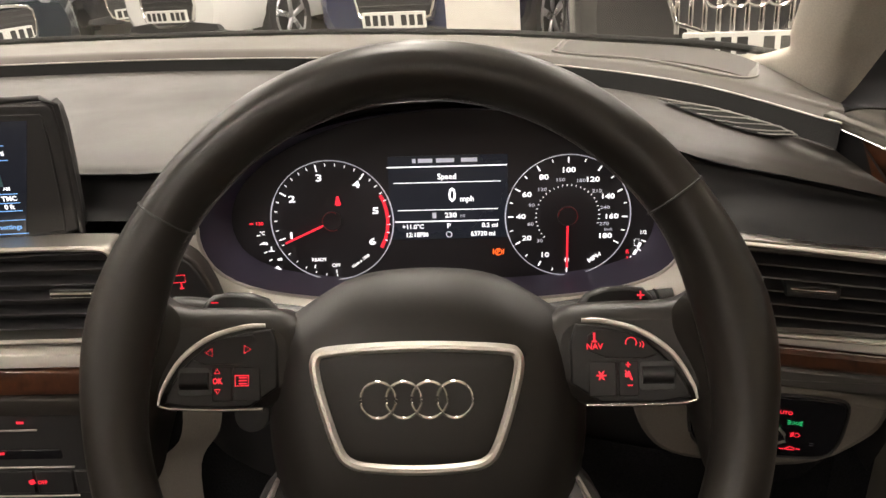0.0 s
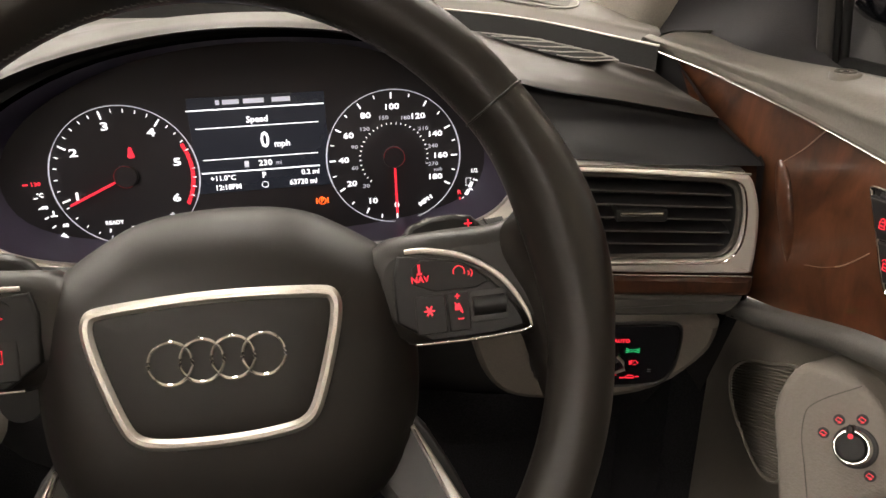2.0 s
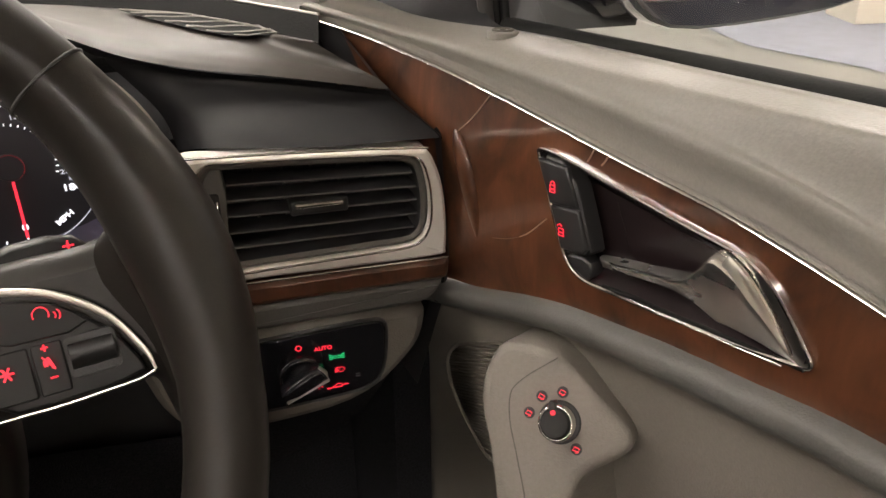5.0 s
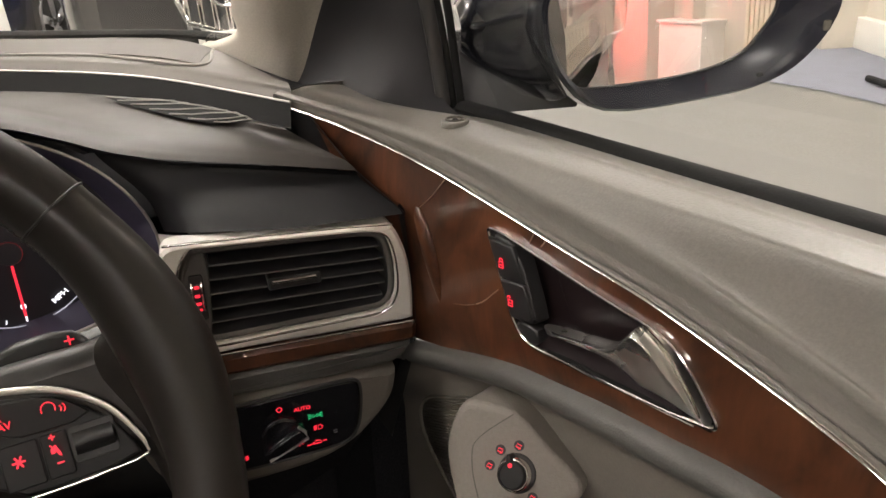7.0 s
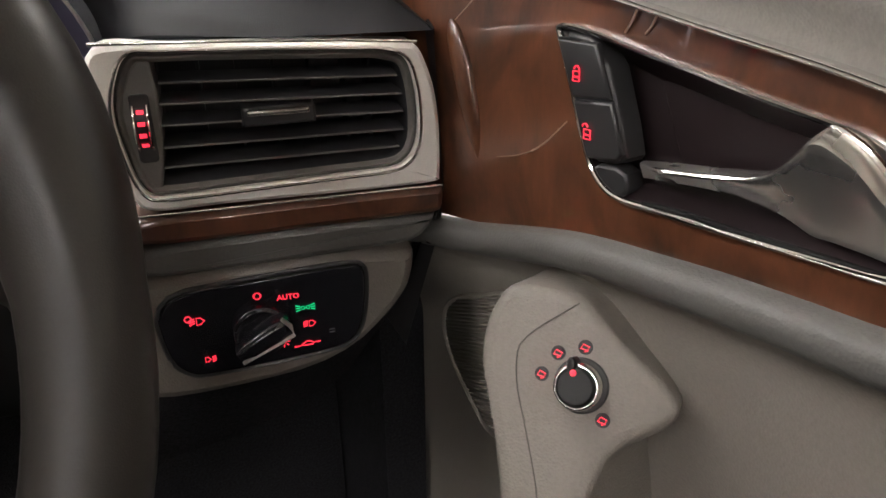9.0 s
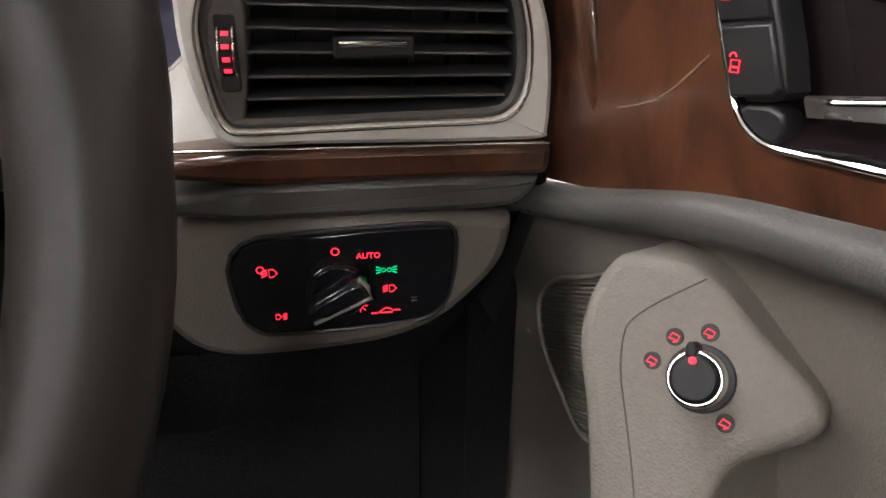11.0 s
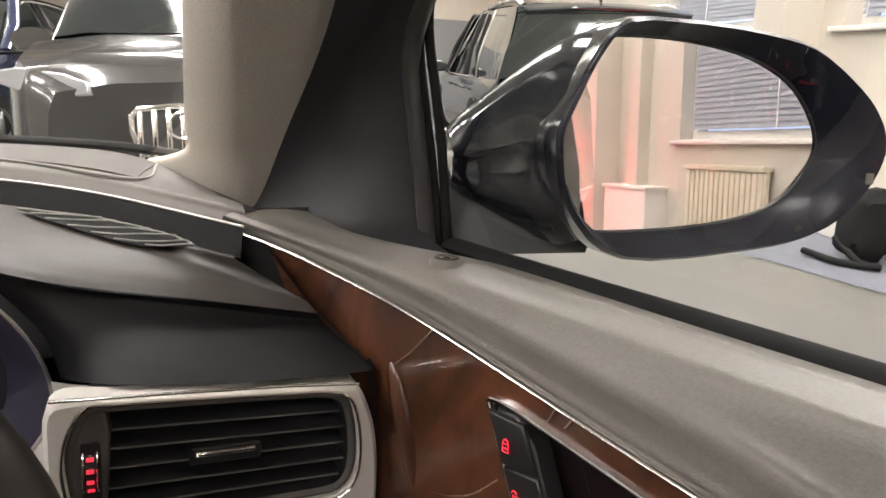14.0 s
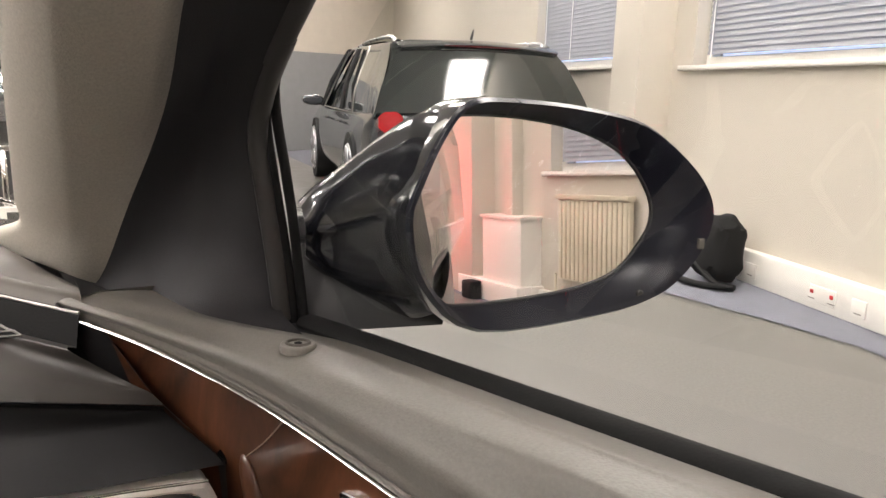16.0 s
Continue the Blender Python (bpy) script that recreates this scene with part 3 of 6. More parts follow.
    part("tailgate_glass", mesh_from([[Vector((x * hw * k, y + .02 * x * x, z - .02 * x * x)) for x in (-1, -.75, 0, .75, 1)] for k, y, z in ((.93, .045, 1.03), (.86, .14, 1.24), (.75, .232, H - .22), (.68, .275, H - .13))], False), DARKGLASS, c)
    sp = part("spoiler", surface([[(x * hw * .70, .40, H - .045 - .04 * x * x), (x * hw * .68, .27 - .02 * (1 - x * x), H - .09 - .04 * x * x), (x * hw * .66, .30, H - .125 - .04 * x * x)] for x in (-1, -.5, 0, .5, 1)], 20, 8), mat, c)
    part("brake_light", tube([(x * hw * .32, .265, H - .105) for x in (-1, 0, 1)], .014, .010), DULLRED, sp)
    part("wiper", tube([(.0, .03, 1.06), (.45, .06, 1.12)], .010), RUBBER, c)
    part("aerial", tube([(0, .55, H - .02), (0, .50, H + .055)], .012, .02, taper=lambda k: 1 - .6 * k), BLACK, c)
    # nose: grille and plate
    G = Sheet((0, L + .015, nose), (-1, 0, 0), (0, -.12, 1))
    if grille:
        gw, gh = (.35, .135) if suv else (.36, .17)
        o = chaikin([(-gw, .5 * gh), (-gw * .8, gh), (gw * .8, gh), (gw, .5 * gh), (gw * .8, -gh), (-gw * .8, -gh)], 1)
        part("grille", slab(G, o, .12, .0, .01), BLACK, c)
        part("grille_frame", frame_ring(G, o, inset(o, .022), .06, .022, .006), CHROME, c)
        if grille == "slats":
            for i in range(11):
                a = (i - 5) * gw * .165
                part("grille_slat", slab(G, [(a - .012, -gh * .9), (a + .012, -gh * .9), (a + .012, gh * .92), (a - .012, gh * .92)], .04, .02, .006), CHROME, c)
            for i in range(4):
                part("badge_ring", tube([G.at(-.12 + .08 * i + .055 * math.cos(t * math.pi / 12), gh * .30 + .055 * math.sin(t * math.pi / 12), .035) for t in range(24)], .007, .007, True, 6), CHROME, c)
        else:
            for i in range(6):
                b = -gh * .8 + i * gh * .3
                part("grille_slat", slab(G, [(-gw * .85, b), (gw * .85, b), (gw * .85, b + .012), (-gw * .85, b + .012)], .03, .015, .004), BLACK, c)
    np_ = Sheet((0, L + .07, plate or nose - .06), (-1, 0, 0), (0, 0, 1))
    part("number_plate", slab(np_, rrect(-.26, .26, -.056, .056, .006), .03, 0, .002), PLATEW, c)
    part("plate_bars", bars(np_, [(-.21 + i * .066 + (.04 if i > 3 else 0), 0, .044, .074, 0) for i in range(7)], .001), PLATEK, c)
    part("bumper_vent", slab(Sheet((0, L + .01, .38), (-1, 0, 0), (0, -.1, 1)), chaikin([(-.6, -.06), (.6, -.06), (.55, .05), (-.55, .05)], 1), .15, .0, .01), BLACK, c)
    if low < 1:
        for ob in c.children_recursive:
            if not ob.name.startswith(("wheel", "rim")):
                for q in ob.data.vertices:
                    q.co.z *= low
    return c


car("estate_car", "dark grey estate car with roof rails and chrome window lines", paint("dark_grey_metallic", (0.030, 0.034, 0.038)), (4.36, 3.77, 0), 30, 4.6, 1.86, 1.70, rails=True, low=.87)
car("suv", "dark grey SUV with a chrome slatted grille", paint("graphite_metallic", (0.045, 0.043, 0.042)), (2.80, 7.59, 0), 200, 4.5, 1.86, 1.62, 1.06, nose=.665, plate=.497)
car("saloon_car", "dark blue saloon car facing the windscreen", paint("deep_blue_metallic", (0.010, 0.018, 0.06)), (1.40, 9.55, 0), 205, 4.4, 1.74, 1.45, .95, False, "bars", nose=.60, plate=.48)
car("hatchback_car", "white hatchback parked beside the blue saloon", paint("white_car_paint", (0.72, 0.72, 0.70), .3), (-1.16, 11.23, 0), 203.5, 4.2, 1.60, 1.48, .95, False, "bars", nose=.55)
car("hatchback_car", "black hatchback facing the windscreen", paint("black_car_paint", (0.010, 0.010, 0.012)), (-5.62, 12.98, 0), 156, 4.25, 1.66, 1.48, .95, False, "bars", nose=.50, plate=.43)
car("estate_car", "dark estate car at the edge of the row", paint("dark_teal_paint", (0.012, 0.02, 0.028)), (-7.35, 8.24, 0), 122, 4.3, 1.8, 1.46, .95, False, "bars")
tagged(part("column", box_bm((-0.067, 4.30, 0), (0.347, 4.65, CEILING), .01), WHITEPAINT), "white square column between the parked cars", "column", kind="structure")
tagged(part("wooden_cupboard", box_bm((2.25, 13.6, 0), (3.45, 14.2, 1.60), .01), WOOD), "brown wooden cupboard against the far wall", "cupboard")


# ---- steering wheel ----
OUTSIDE = set(scene.objects)
TILT = radians(25)
WHEEL = Sheet((0.037, 0.372, 0.862), (1, 0, 0), (0, math.sin(TILT), math.cos(TILT)))
STITCH = material("grey_stitching", (0.10, 0.095, 0.09), 0.7, blotch=0.05)


def mirrored(pts, side):
    return [(side * p[0], p[1]) for p in pts]


def ring_icon(sheet, ca, cb, r, thick, out, bm=None, arc=(0, 360), n=20):
    a0, a1 = radians(arc[0]), radians(arc[1])
    pts = [sheet.at(ca + r * math.cos(a0 + (a1 - a0) * i / n), cb + r * math.sin(a0 + (a1 - a0) * i / n), out) for i in range(n + (0 if arc[1] - arc[0] >= 360 else 1))]
    return tube(pts, thick, thick * 0.6, arc[1] - arc[0] >= 360, 6, bm)


def outline_icon(sheet, pts, thick, out, closed=True, bm=None):
    return tube([sheet.at(a, b, out) for a, b in pts], thick, thick * 0.6, closed, 5, bm)


def steering_wheel():
    w = thing("steering_wheel", "black leather steering wheel with a silver badge frame and red-lit buttons", "steering wheel")

    def rim_at(t):
        b = 0.1675 * math.sin(t) + 0.003
        return WHEEL.at(0.1598 * math.cos(t), b if b > -0.148 else -0.148 - (-0.148 - b) * 0.25, 0.010)

    pts = [rim_at(2 * math.pi * i / 96) for i in range(96)]
    rings = []
    for i, p in enumerate(pts):
        ang = 2 * math.pi * i / 96
        d = (pts[(i + 1) % 96] - pts[i - 1]).normalized()
        s = d.cross(WHEEL.n).normalized()
        deg = math.degrees(ang) % 360
        bump = max(0, 1 - abs(min(abs(deg - 14), abs(deg - 166))) / 22)
        ra = 0.0152 + 0.0035 * bump * bump * (3 - 2 * bump)
        ring = []
        for j in range(20):
            f = 2 * math.pi * j / 20
            ring.append(p + s * ra * math.cos(f) + WHEEL.n * (0.0172 * math.sin(f)))
        rings.append(ring)
    rings.append(rings[0])
    rim = part("rim", mesh_from(rings, True), LEATHER, w)
    for deg in (36.5, 146.0):
        t = radians(deg)
        p, d = rim_at(t), (rim_at(t + .01) - rim_at(t - .01)).normalized()
        s = d.cross(WHEEL.n).normalized()
        part("seam", tube([p + s * 0.0155 * math.cos(2 * math.pi * j / 24) + WHEEL.n * 0.0175 * math.sin(2 * math.pi * j / 24) for j in range(24)], 0.0006, 0.0006, True, 6), BLACK, rim)
    bm = bmesh.new()
    for i in range(150):
        t = radians(8 + i * 164 / 149)
        p, d = rim_at(t), (rim_at(t + .01) - rim_at(t - .01)).normalized()
        s = d.cross(WHEEL.n).normalized()
        inn = s if (p + s - WHEEL.o).length < (p - s - WHEEL.o).length else -s
        c = p + inn * 0.0152 + WHEEL.n * 0.002
        tube([c - d * 0.0010 - WHEEL.n * 0.001, c + inn * 0.0005, c + d * 0.0010 + WHEEL.n * 0.001], 0.00035, seg=5, bm=bm)
    tagged(part("stitching", bm, STITCH, rim), kind="stuff")
    hub = chaikin([(-0.058, 0.054), (-0.035, 0.0665), (0, 0.0692), (0.035, 0.0665), (0.058, 0.054), (0.0765, 0.041), (0.0845, 0.015), (0.0850, -0.025), (0.075, -0.062), (0.045, -0.082), (0, -0.088), (-0.045, -0.082), (-0.075, -0.062), (-0.0850, -0.025), (-0.0845, 0.015), (-0.0765, 0.041)], 2)
    rows = []
    for k, h in ((0.0, -0.05), (0.0, -0.012), (0.0025, -0.003), (0.0075, 0.005), (0.0150, 0.0125), (0.0240, 0.0175), (0.0330, 0.0200)):
        rows.append([WHEEL.at(p.x, p.y, h) for p in inset(hub, k)])
    c0 = Vector((0, -0.003))
    last = inset(hub, 0.033)
    for k, h in ((0.75, 0.0215), (0.45, 0.0225), (0.15, 0.023)):
        rows.append([WHEEL.at(*(c0 + (p - c0) * k), h) for p in last])
    part("hub", mesh_from(rows, True, True, True), HUB, w)
    for side in (1, -1):
        pad = chaikin(mirrored([(0.060, 0.046), (0.100, 0.049), (0.128, 0.0485), (0.143, 0.054), (0.152, 0.070), (0.160, 0.05), (0.163, 0.0), (0.158, -0.050), (0.148, -0.045), (0.142, -0.02), (0.1375, -0.002), (0.125, -0.004), (0.060, -0.004)], side), 2)
        part("spoke", slab(WHEEL, pad, 0.028, 0.0095, 0.009), LEATHER, w)
        # the leather flows from the rim down on to the spoke
        rows = []
        for b, ai, dh in ((.066, .146, -.016), (.0605, .141, -.007), (.054, .134, -.002), (.046, .126, 0), (.036, .1255, 0), (.026, .1285, 0), (.014, .1345, 0), (.002, .1390, 0), (-.014, .1420, -.001), (-.032, .1455, -.005), (-.048, .1490, -.014)):
            ar = .1598 * math.sqrt(1 - ((b - .003) / .1675) ** 2)
            rows.append([WHEEL.at(side * a, b, h + dh) for a, h in ((ar + .001, .0266), (ar - .0055, .0252), (ar - .0105, .0215), ((ar - .0105) * .6 + ai * .4, .0155), ((ar - .0105) * .25 + ai * .75, .0118), (ai, .0098))])
        part("spoke_saddle", surface(rows, 40, 24), LEATHER, w)
        face = chaikin(mirrored([(0.074, 0.0385), (0.085, 0.0375), (0.105, 0.0335), (0.121, 0.0225), (0.131, 0.008), (0.1335, -0.001), (0.074, -0.0015)], side), 1)
        bp = part("button_panel", slab(WHEEL, face, 0.012, 0.0125, 0.0012), KEY, w)
        arc = spline([WHEEL.at(side * a, b, 0.0125) for a, b in ((0.080, 0.0400), (0.0905, 0.0395), (0.1085, 0.0345), (0.1240, 0.0235), (0.1335, 0.0085), (0.1358, 0.0006))], 28)
        part("chrome_arc", tube(arc, 0.0014, 0.0010, seg=8, up=WHEEL.n, taper=lambda k: .45 + .55 * math.sin(math.pi * min(1, .12 + k * .95)) ** .6), SATIN, w)
        part("lower_edge", tube([WHEEL.at(side * a, b, 0.0118) for a, b in ((0.0815, -0.0022), (0.105, -0.0025), (0.130, -0.0015), (0.1355, 0.0000))], 0.0008), CHROME, w)
        up_ = chaikin(mirrored([(0.0825, 0.0210), (0.1205, 0.0205), (0.1095, 0.0315), (0.0995, 0.0345), (0.0825, 0.0360)], side), 1)
        part("button", slab(WHEEL, up_, 0.002, 0.0135, 0.0006), KEY, bp)
        for a0, a1, b0, b1 in ((0.0825, 0.0965, 0.002, 0.0195), (0.0972, 0.1075, 0.002, 0.0195)):
            part("button", slab(WHEEL, rrect(min(side * a0, side * a1), max(side * a0, side * a1), b0, b1, 0.001, 2), 0.002, 0.0134, 0.0006), KEY, bp)
        part("roller_recess", slab(WHEEL, rrect(side * 0.1165 - 0.009, side * 0.1165 + 0.009, 0.0050, 0.0195, 0.002, 3), 0.001, 0.0129, 0.0004), BLACK, bp)
        rc = WHEEL.at(side * 0.1165, 0.0125, 0.0105)
        part("roller", tube([rc - WHEEL.u * 0.0075, rc - WHEEL.u * 0.007, rc + WHEEL.u * 0.007, rc + WHEEL.u * 0.0075], 0.0050, 0.0050, seg=20), KEY, bp)
        low = chaikin(mirrored([(0.050, -0.055), (0.074, -0.030), (0.090, -0.050), (0.116, -0.110), (0.128, -0.135), (0.108, -0.150), (0.085, -0.110)], side), 1)
        part("lower_spoke", slab(WHEEL, low, 0.02, -0.002, 0.006), BUTTON, w)
        part("spoke_inlay", slab(WHEEL, mirrored([(0.0765, -0.041), (0.0785, -0.040), (0.1125, -0.105), (0.106, -0.112)], side), 0.006, 0.001, 0.0015), SATIN, w)
        pd = chaikin(mirrored([(0.080, 0.045), (0.090, 0.0560), (0.116, 0.0575), (0.124, 0.050), (0.126, 0.042), (0.09, 0.038)], side), 1)
        pad2 = part("shift_paddle", slab(WHEEL, pd, 0.006, -0.016, 0.003), KEY, w)
        part("paddle_mark", bars(WHEEL, [(side * 0.116, 0.0515, 0.0040, 0.0007, 0)] + ([(side * 0.116, 0.0515, 0.0007, 0.0040, 0)] if side > 0 else []), -0.0154), RED, pad2)
    # red symbols on the buttons
    H = 0.0138
    part("icon", outline_icon(WHEEL, [(-0.1100, 0.0270), (-0.1065, 0.0290), (-0.1065, 0.0250)], 0.0003, H), RED, w)
    part("icon", outline_icon(WHEEL, [(-0.0865, 0.0284), (-0.0900, 0.0304), (-0.0900, 0.0264)], 0.0003, H), RED, w)
    part("icon", outline_icon(WHEEL, [(-0.0913 + a * 0.0034, 0.0127 + b * 0.0026) for a, b in ((-1, -1), (1, -1), (1, 1), (-1, 1))], 0.00035, H), RED, w)
    part("icon", bars(WHEEL, [(-0.0913 + (0.0004 if i else 0.0004), 0.0112 + i * 0.0015, 0.0040, 0.0006, 0) for i in range(3)], H), RED, w)
    part("icon", outline_icon(WHEEL, [(-0.1053, 0.0165), (-0.1025, 0.0165), (-0.1039, 0.0188)], 0.0003, H), RED, w)
    part("icon", outline_icon(WHEEL, [(-0.1053, 0.0085), (-0.1025, 0.0085), (-0.1039, 0.0062)], 0.0003, H), RED, w)
    text("label", "OK", WHEEL, -0.1039, 0.0125, 0.0042, RED, w, H, wide=.8)
    text("label", "NAV", WHEEL, 0.0856, 0.0270, 0.0040, RED, w, H)
    part("icon", bars(WHEEL, [(0.0856, 0.0310, 0.0009, 0.0030, 0), (0.0856, 0.0333, 0.0011, 0.0011, 0), (0.0856, 0.0295, 0.0024, 0.0007, 0)], H), RED, w)
    part("icon", ring_icon(WHEEL, 0.1035, 0.0288, 0.0026, 0.0003, H, arc=(-30, 200)), RED, w)
    part("icon", ring_icon(WHEEL, 0.1070, 0.0278, 0.0012, 0.0003, H, arc=(-60, 60), n=6), RED, w)
    part("icon", ring_icon(WHEEL, 0.1075, 0.0278, 0.0021, 0.0003, H, arc=(-50, 50), n=6), RED, w)
    part("icon", bars(WHEEL, [(0.0886, 0.0127, 0.0048, 0.0007, d) for d in (0, 60, 120)], H), RED, w)
    part("icon", bars(WHEEL, [(0.1018, 0.0180, 0.0024, 0.0006, 0), (0.1018, 0.0180, 0.0006, 0.0024, 0), (0.1026, 0.0078, 0.0026, 0.0006, 0), (0.1010, 0.0128, 0.0014, 0.0020, 0), (0.1026, 0.0128, 0.0010, 0.0040, 20), (0.1020, 0.0128, 0.0005, 0.0060, 35)], H), RED, w)
    # badge frame and rings
    cx, cy = -0.0025, 0.0
    out = chaikin([(-0.0535, 0.0165), (-0.0520, 0.0275), (-0.0440, 0.0300), (0, 0.0322), (0.0440, 0.0300), (0.0520, 0.0275), (0.0535, 0.0165), (0.0420, -0.0215), (0.0350, -0.0300), (0.022, -0.0325), (0, -0.0335), (-0.022, -0.0325), (-0.0350, -0.0300), (-0.0420, -0.0215)], 3)
    out = [Vector((p.x + cx, p.y + cy)) for p in out]
    part("badge_frame", frame_ring(WHEEL, out, inset(out, 0.0052), 0.006, 0.0248, 0.0017), SATIN, w)
    part("badge_plate", slab(WHEEL, inset(out, 0.005), 0.004, 0.0236, 0.0008, crown=0.0006), HUB, w)
    for k in range(4):
        a = cx - 0.01875 + 0.0125 * k
        part("badge_ring", tube([WHEEL.at(a + 0.0087 * math.cos(t * math.pi / 16), cy + 0.0035 + 0.0088 * math.sin(t * math.pi / 16), 0.0248) for t in range(32)], 0.00085, 0.00085, True, 8), CHROME, w)
    for ob in w.children_recursive:
        if ob is rim or ob.parent is rim:
            continue
        for q in ob.data.vertices:
            q.co = dished(q.co, ob.name.startswith(("shift_paddle", "paddle_mark"))) + WHEEL.n * (.0016 if ob.name.startswith(("icon", "label")) else 0)
    return w


def dished(p, whole=False):
    """The middle of the wheel lies deeper than its rim: spreads a point backwards and outwards."""
    d = p - WHEEL.o
    r = math.hypot(d.dot(WHEEL.u), d.dot(WHEEL.v))
    k = 1.088 if whole or r < .088 else 1.088 - .048 * (r - .088) / .050 if r < .138 else max(1.0, 1.040 - .040 * (r - .138) / .026)
    c = Vector((.068, .058, 1.068))
    return c + (p - c) * k


steering_wheel()
col = thing("steering_column", "black plastic steering column cover with stalks", "steering column")
part("cover", tube([WHEEL.at(0, -0.01, -0.03), WHEEL.at(0, -0.02, -0.10), WHEEL.at(0, -0.03, -0.22)], 0.060, 0.050, seg=24), BLACK, col)
for sgn in (-1, 1):
    st = part("stalk", tube([WHEEL.at(sgn * 0.05, 0.034, -0.045), WHEEL.at(sgn * 0.10, 0.040, -0.047), WHEEL.at(sgn * 0.142, 0.044, -0.044), WHEEL.at(sgn * (0.150 if sgn < 0 else .13), 0.044, -0.043)], 0.011, 0.007, seg=12, up=WHEEL.n), KEY, col)
    if sgn < 0:
        part("stalk_mark", bars(WHEEL, [(-0.134, 0.0400, 0.005, 0.0012, 0), (-0.126, 0.0400, 0.005, 0.0012, 0), (-0.116, 0.040, 0.003, 0.0016, 0)], -0.0325), DIM, st)
part("adjuster", tube([WHEEL.at(-0.10, -0.012, -0.05), WHEEL.at(-0.10, -0.012, -0.03)], 0.010, seg=16), KEY, col)
for ob in col.children_recursive:
    for q in ob.data.vertices:
        q.co = dished(q.co, True)


# ---- dashboard ----
V = Sheet((0.30, 0.515, 0.0), (1, -0.25, 0), (0, 0, 1))
CL = Sheet((0.044, 0.634, 0.8675), (1, 0, 0), (0, 0.08, 1))
SHROUD_LINE = [(-.163, .862), (-.153, .898), (-.118, .929), (-.060, .955), (.010, .967), (.085, .967), (.148, .957), (.193, .935), (.222, .903), (.236, .866), (.228, .836), (.200, .819), (.14, .8085), (.03, .805), (-.088, .812), (-.145, .829)]


def dashboard():
    d = thing("dashboard", "charcoal soft plastic dashboard with a hooded brow and chrome line", "dashboard")
    base = [(-0.95, 1.08, .975), (-0.4, 1.13, .975), (-0.1, 1.10, .975), (0.10, 1.02, .975), (0.22, 0.925, .975), (0.326, 0.828, .973), (0.350, 0.630, .958)]
    ledge = [(-0.95, 0.98, .968), (-0.4, 1.02, .968), (-0.1, 0.985, .968), (0.08, 0.925, .968), (0.19, 0.845, .967), (0.278, 0.745, .964), (0.344, 0.603, .957)]
    groove = [(x - 0.007, y - 0.010, z - 0.027) for x, y, z in ledge]
    pad = [(x - 0.016, y - 0.024, z - 0.022) for x, y, z in ledge]
    # front edge of the pad: low beside the cluster, an arch over it, sloping away to the door
    edge = [(-.95, .610, .920), (-.4, .622, .920), (-.23, .612, .920), (-.172, .602, .925), (-.128, .597, .942), (-.08, .595, .959), (-.02, .594, .971), (.04, .594, .975), (.10, .594, .971), (.154, .592, .960), (.184, .590, .949), (.213, .586, .936), (.248, .578, .9265), (.30, .556, .919), (.362, .540, .907)]
    line = spline([Vector(p) for p in ledge], 200)
    pads = []
    for x, y, z in edge:
        xl = x - .018 * max(0, (x - .04) / .322)
        l = min(line, key=lambda p: abs(p.x - xl))
        e, g, p = Vector((x, y, z)), l + Vector((-.007, -.010, -.026)), l + Vector((-.0160, -.024, -.0225))
        k = min(1, (p - e).length / .30)
        up = Vector((0, 0, 1))
        pads.append([g, p, e.lerp(p, .62) + up * .003 * k, e.lerp(p, .30) + up * .008 * k, e.lerp(p, .12 + .05 * (1 - k)) + up * (.0075 * k + .001), e.lerp(p, .03 + .05 * (1 - k)) + up * (.0040 * k + .0006), e])
    top = surface(pads, 150, 40)
    skin = [q.co.copy() for q in top.verts]

    def lay(x, y, lift):
        """The point of the pad's skin under (x, y), lifted."""
        near = sorted(skin, key=lambda p: (p.x - x) ** 2 + (p.y - y) ** 2)[:9]
        w = [1 / (4e-6 + (p.x - x) ** 2 + (p.y - y) ** 2) for p in near]
        return Vector((x, y, sum(p.z * k for p, k in zip(near, w)) / sum(w) + lift))

    shelf = []
    for p, q in zip(base, ledge):
        p, q = Vector(p), Vector(q)
        k = min(1, (p - q).length / .06)
        back = (p - q).normalized()
        shelf.append([p, p.lerp(q, .5) + Vector((0, 0, .0022)), q + back * .016 * k + Vector((0, 0, .0012)), q + back * .006 * k + Vector((0, 0, -.0002)), q + back * .001 + Vector((0, 0, -.0035)), q + Vector((-.002, -.003, -.0075))])
    part("ledge", surface(shelf, 90, 26), LEDGE, d)
    part("lip", surface([[Vector(q) + Vector((-.002, -.003, -.0075)), Vector(q) + Vector((-.0035, -.005, -.010)), Vector(g)] for q, g in zip(ledge, groove)], 70, 10), RUBBER, d)
    part("joint_gasket", box_bm((.340, .616, .90), (.38, .635, .940), .003), RUBBER, d)
    part("corner_filler", mesh_from([[Vector((.346, .606, .9520)), Vector((.352, .640, .9530)), Vector((.364, .700, .9540))], [Vector((.385, .616, .946)), Vector((.388, .650, .944)), Vector((.392, .700, .942))]], False), TRIMK, d)
    part("upper_pad", top, DASH, d)
    # fascia under the edge, much darker than the pad, on both sides of the cluster
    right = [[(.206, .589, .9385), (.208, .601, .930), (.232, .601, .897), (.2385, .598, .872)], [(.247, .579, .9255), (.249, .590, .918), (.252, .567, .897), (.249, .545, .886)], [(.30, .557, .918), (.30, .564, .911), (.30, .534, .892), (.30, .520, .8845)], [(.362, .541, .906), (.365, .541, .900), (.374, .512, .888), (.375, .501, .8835)]]
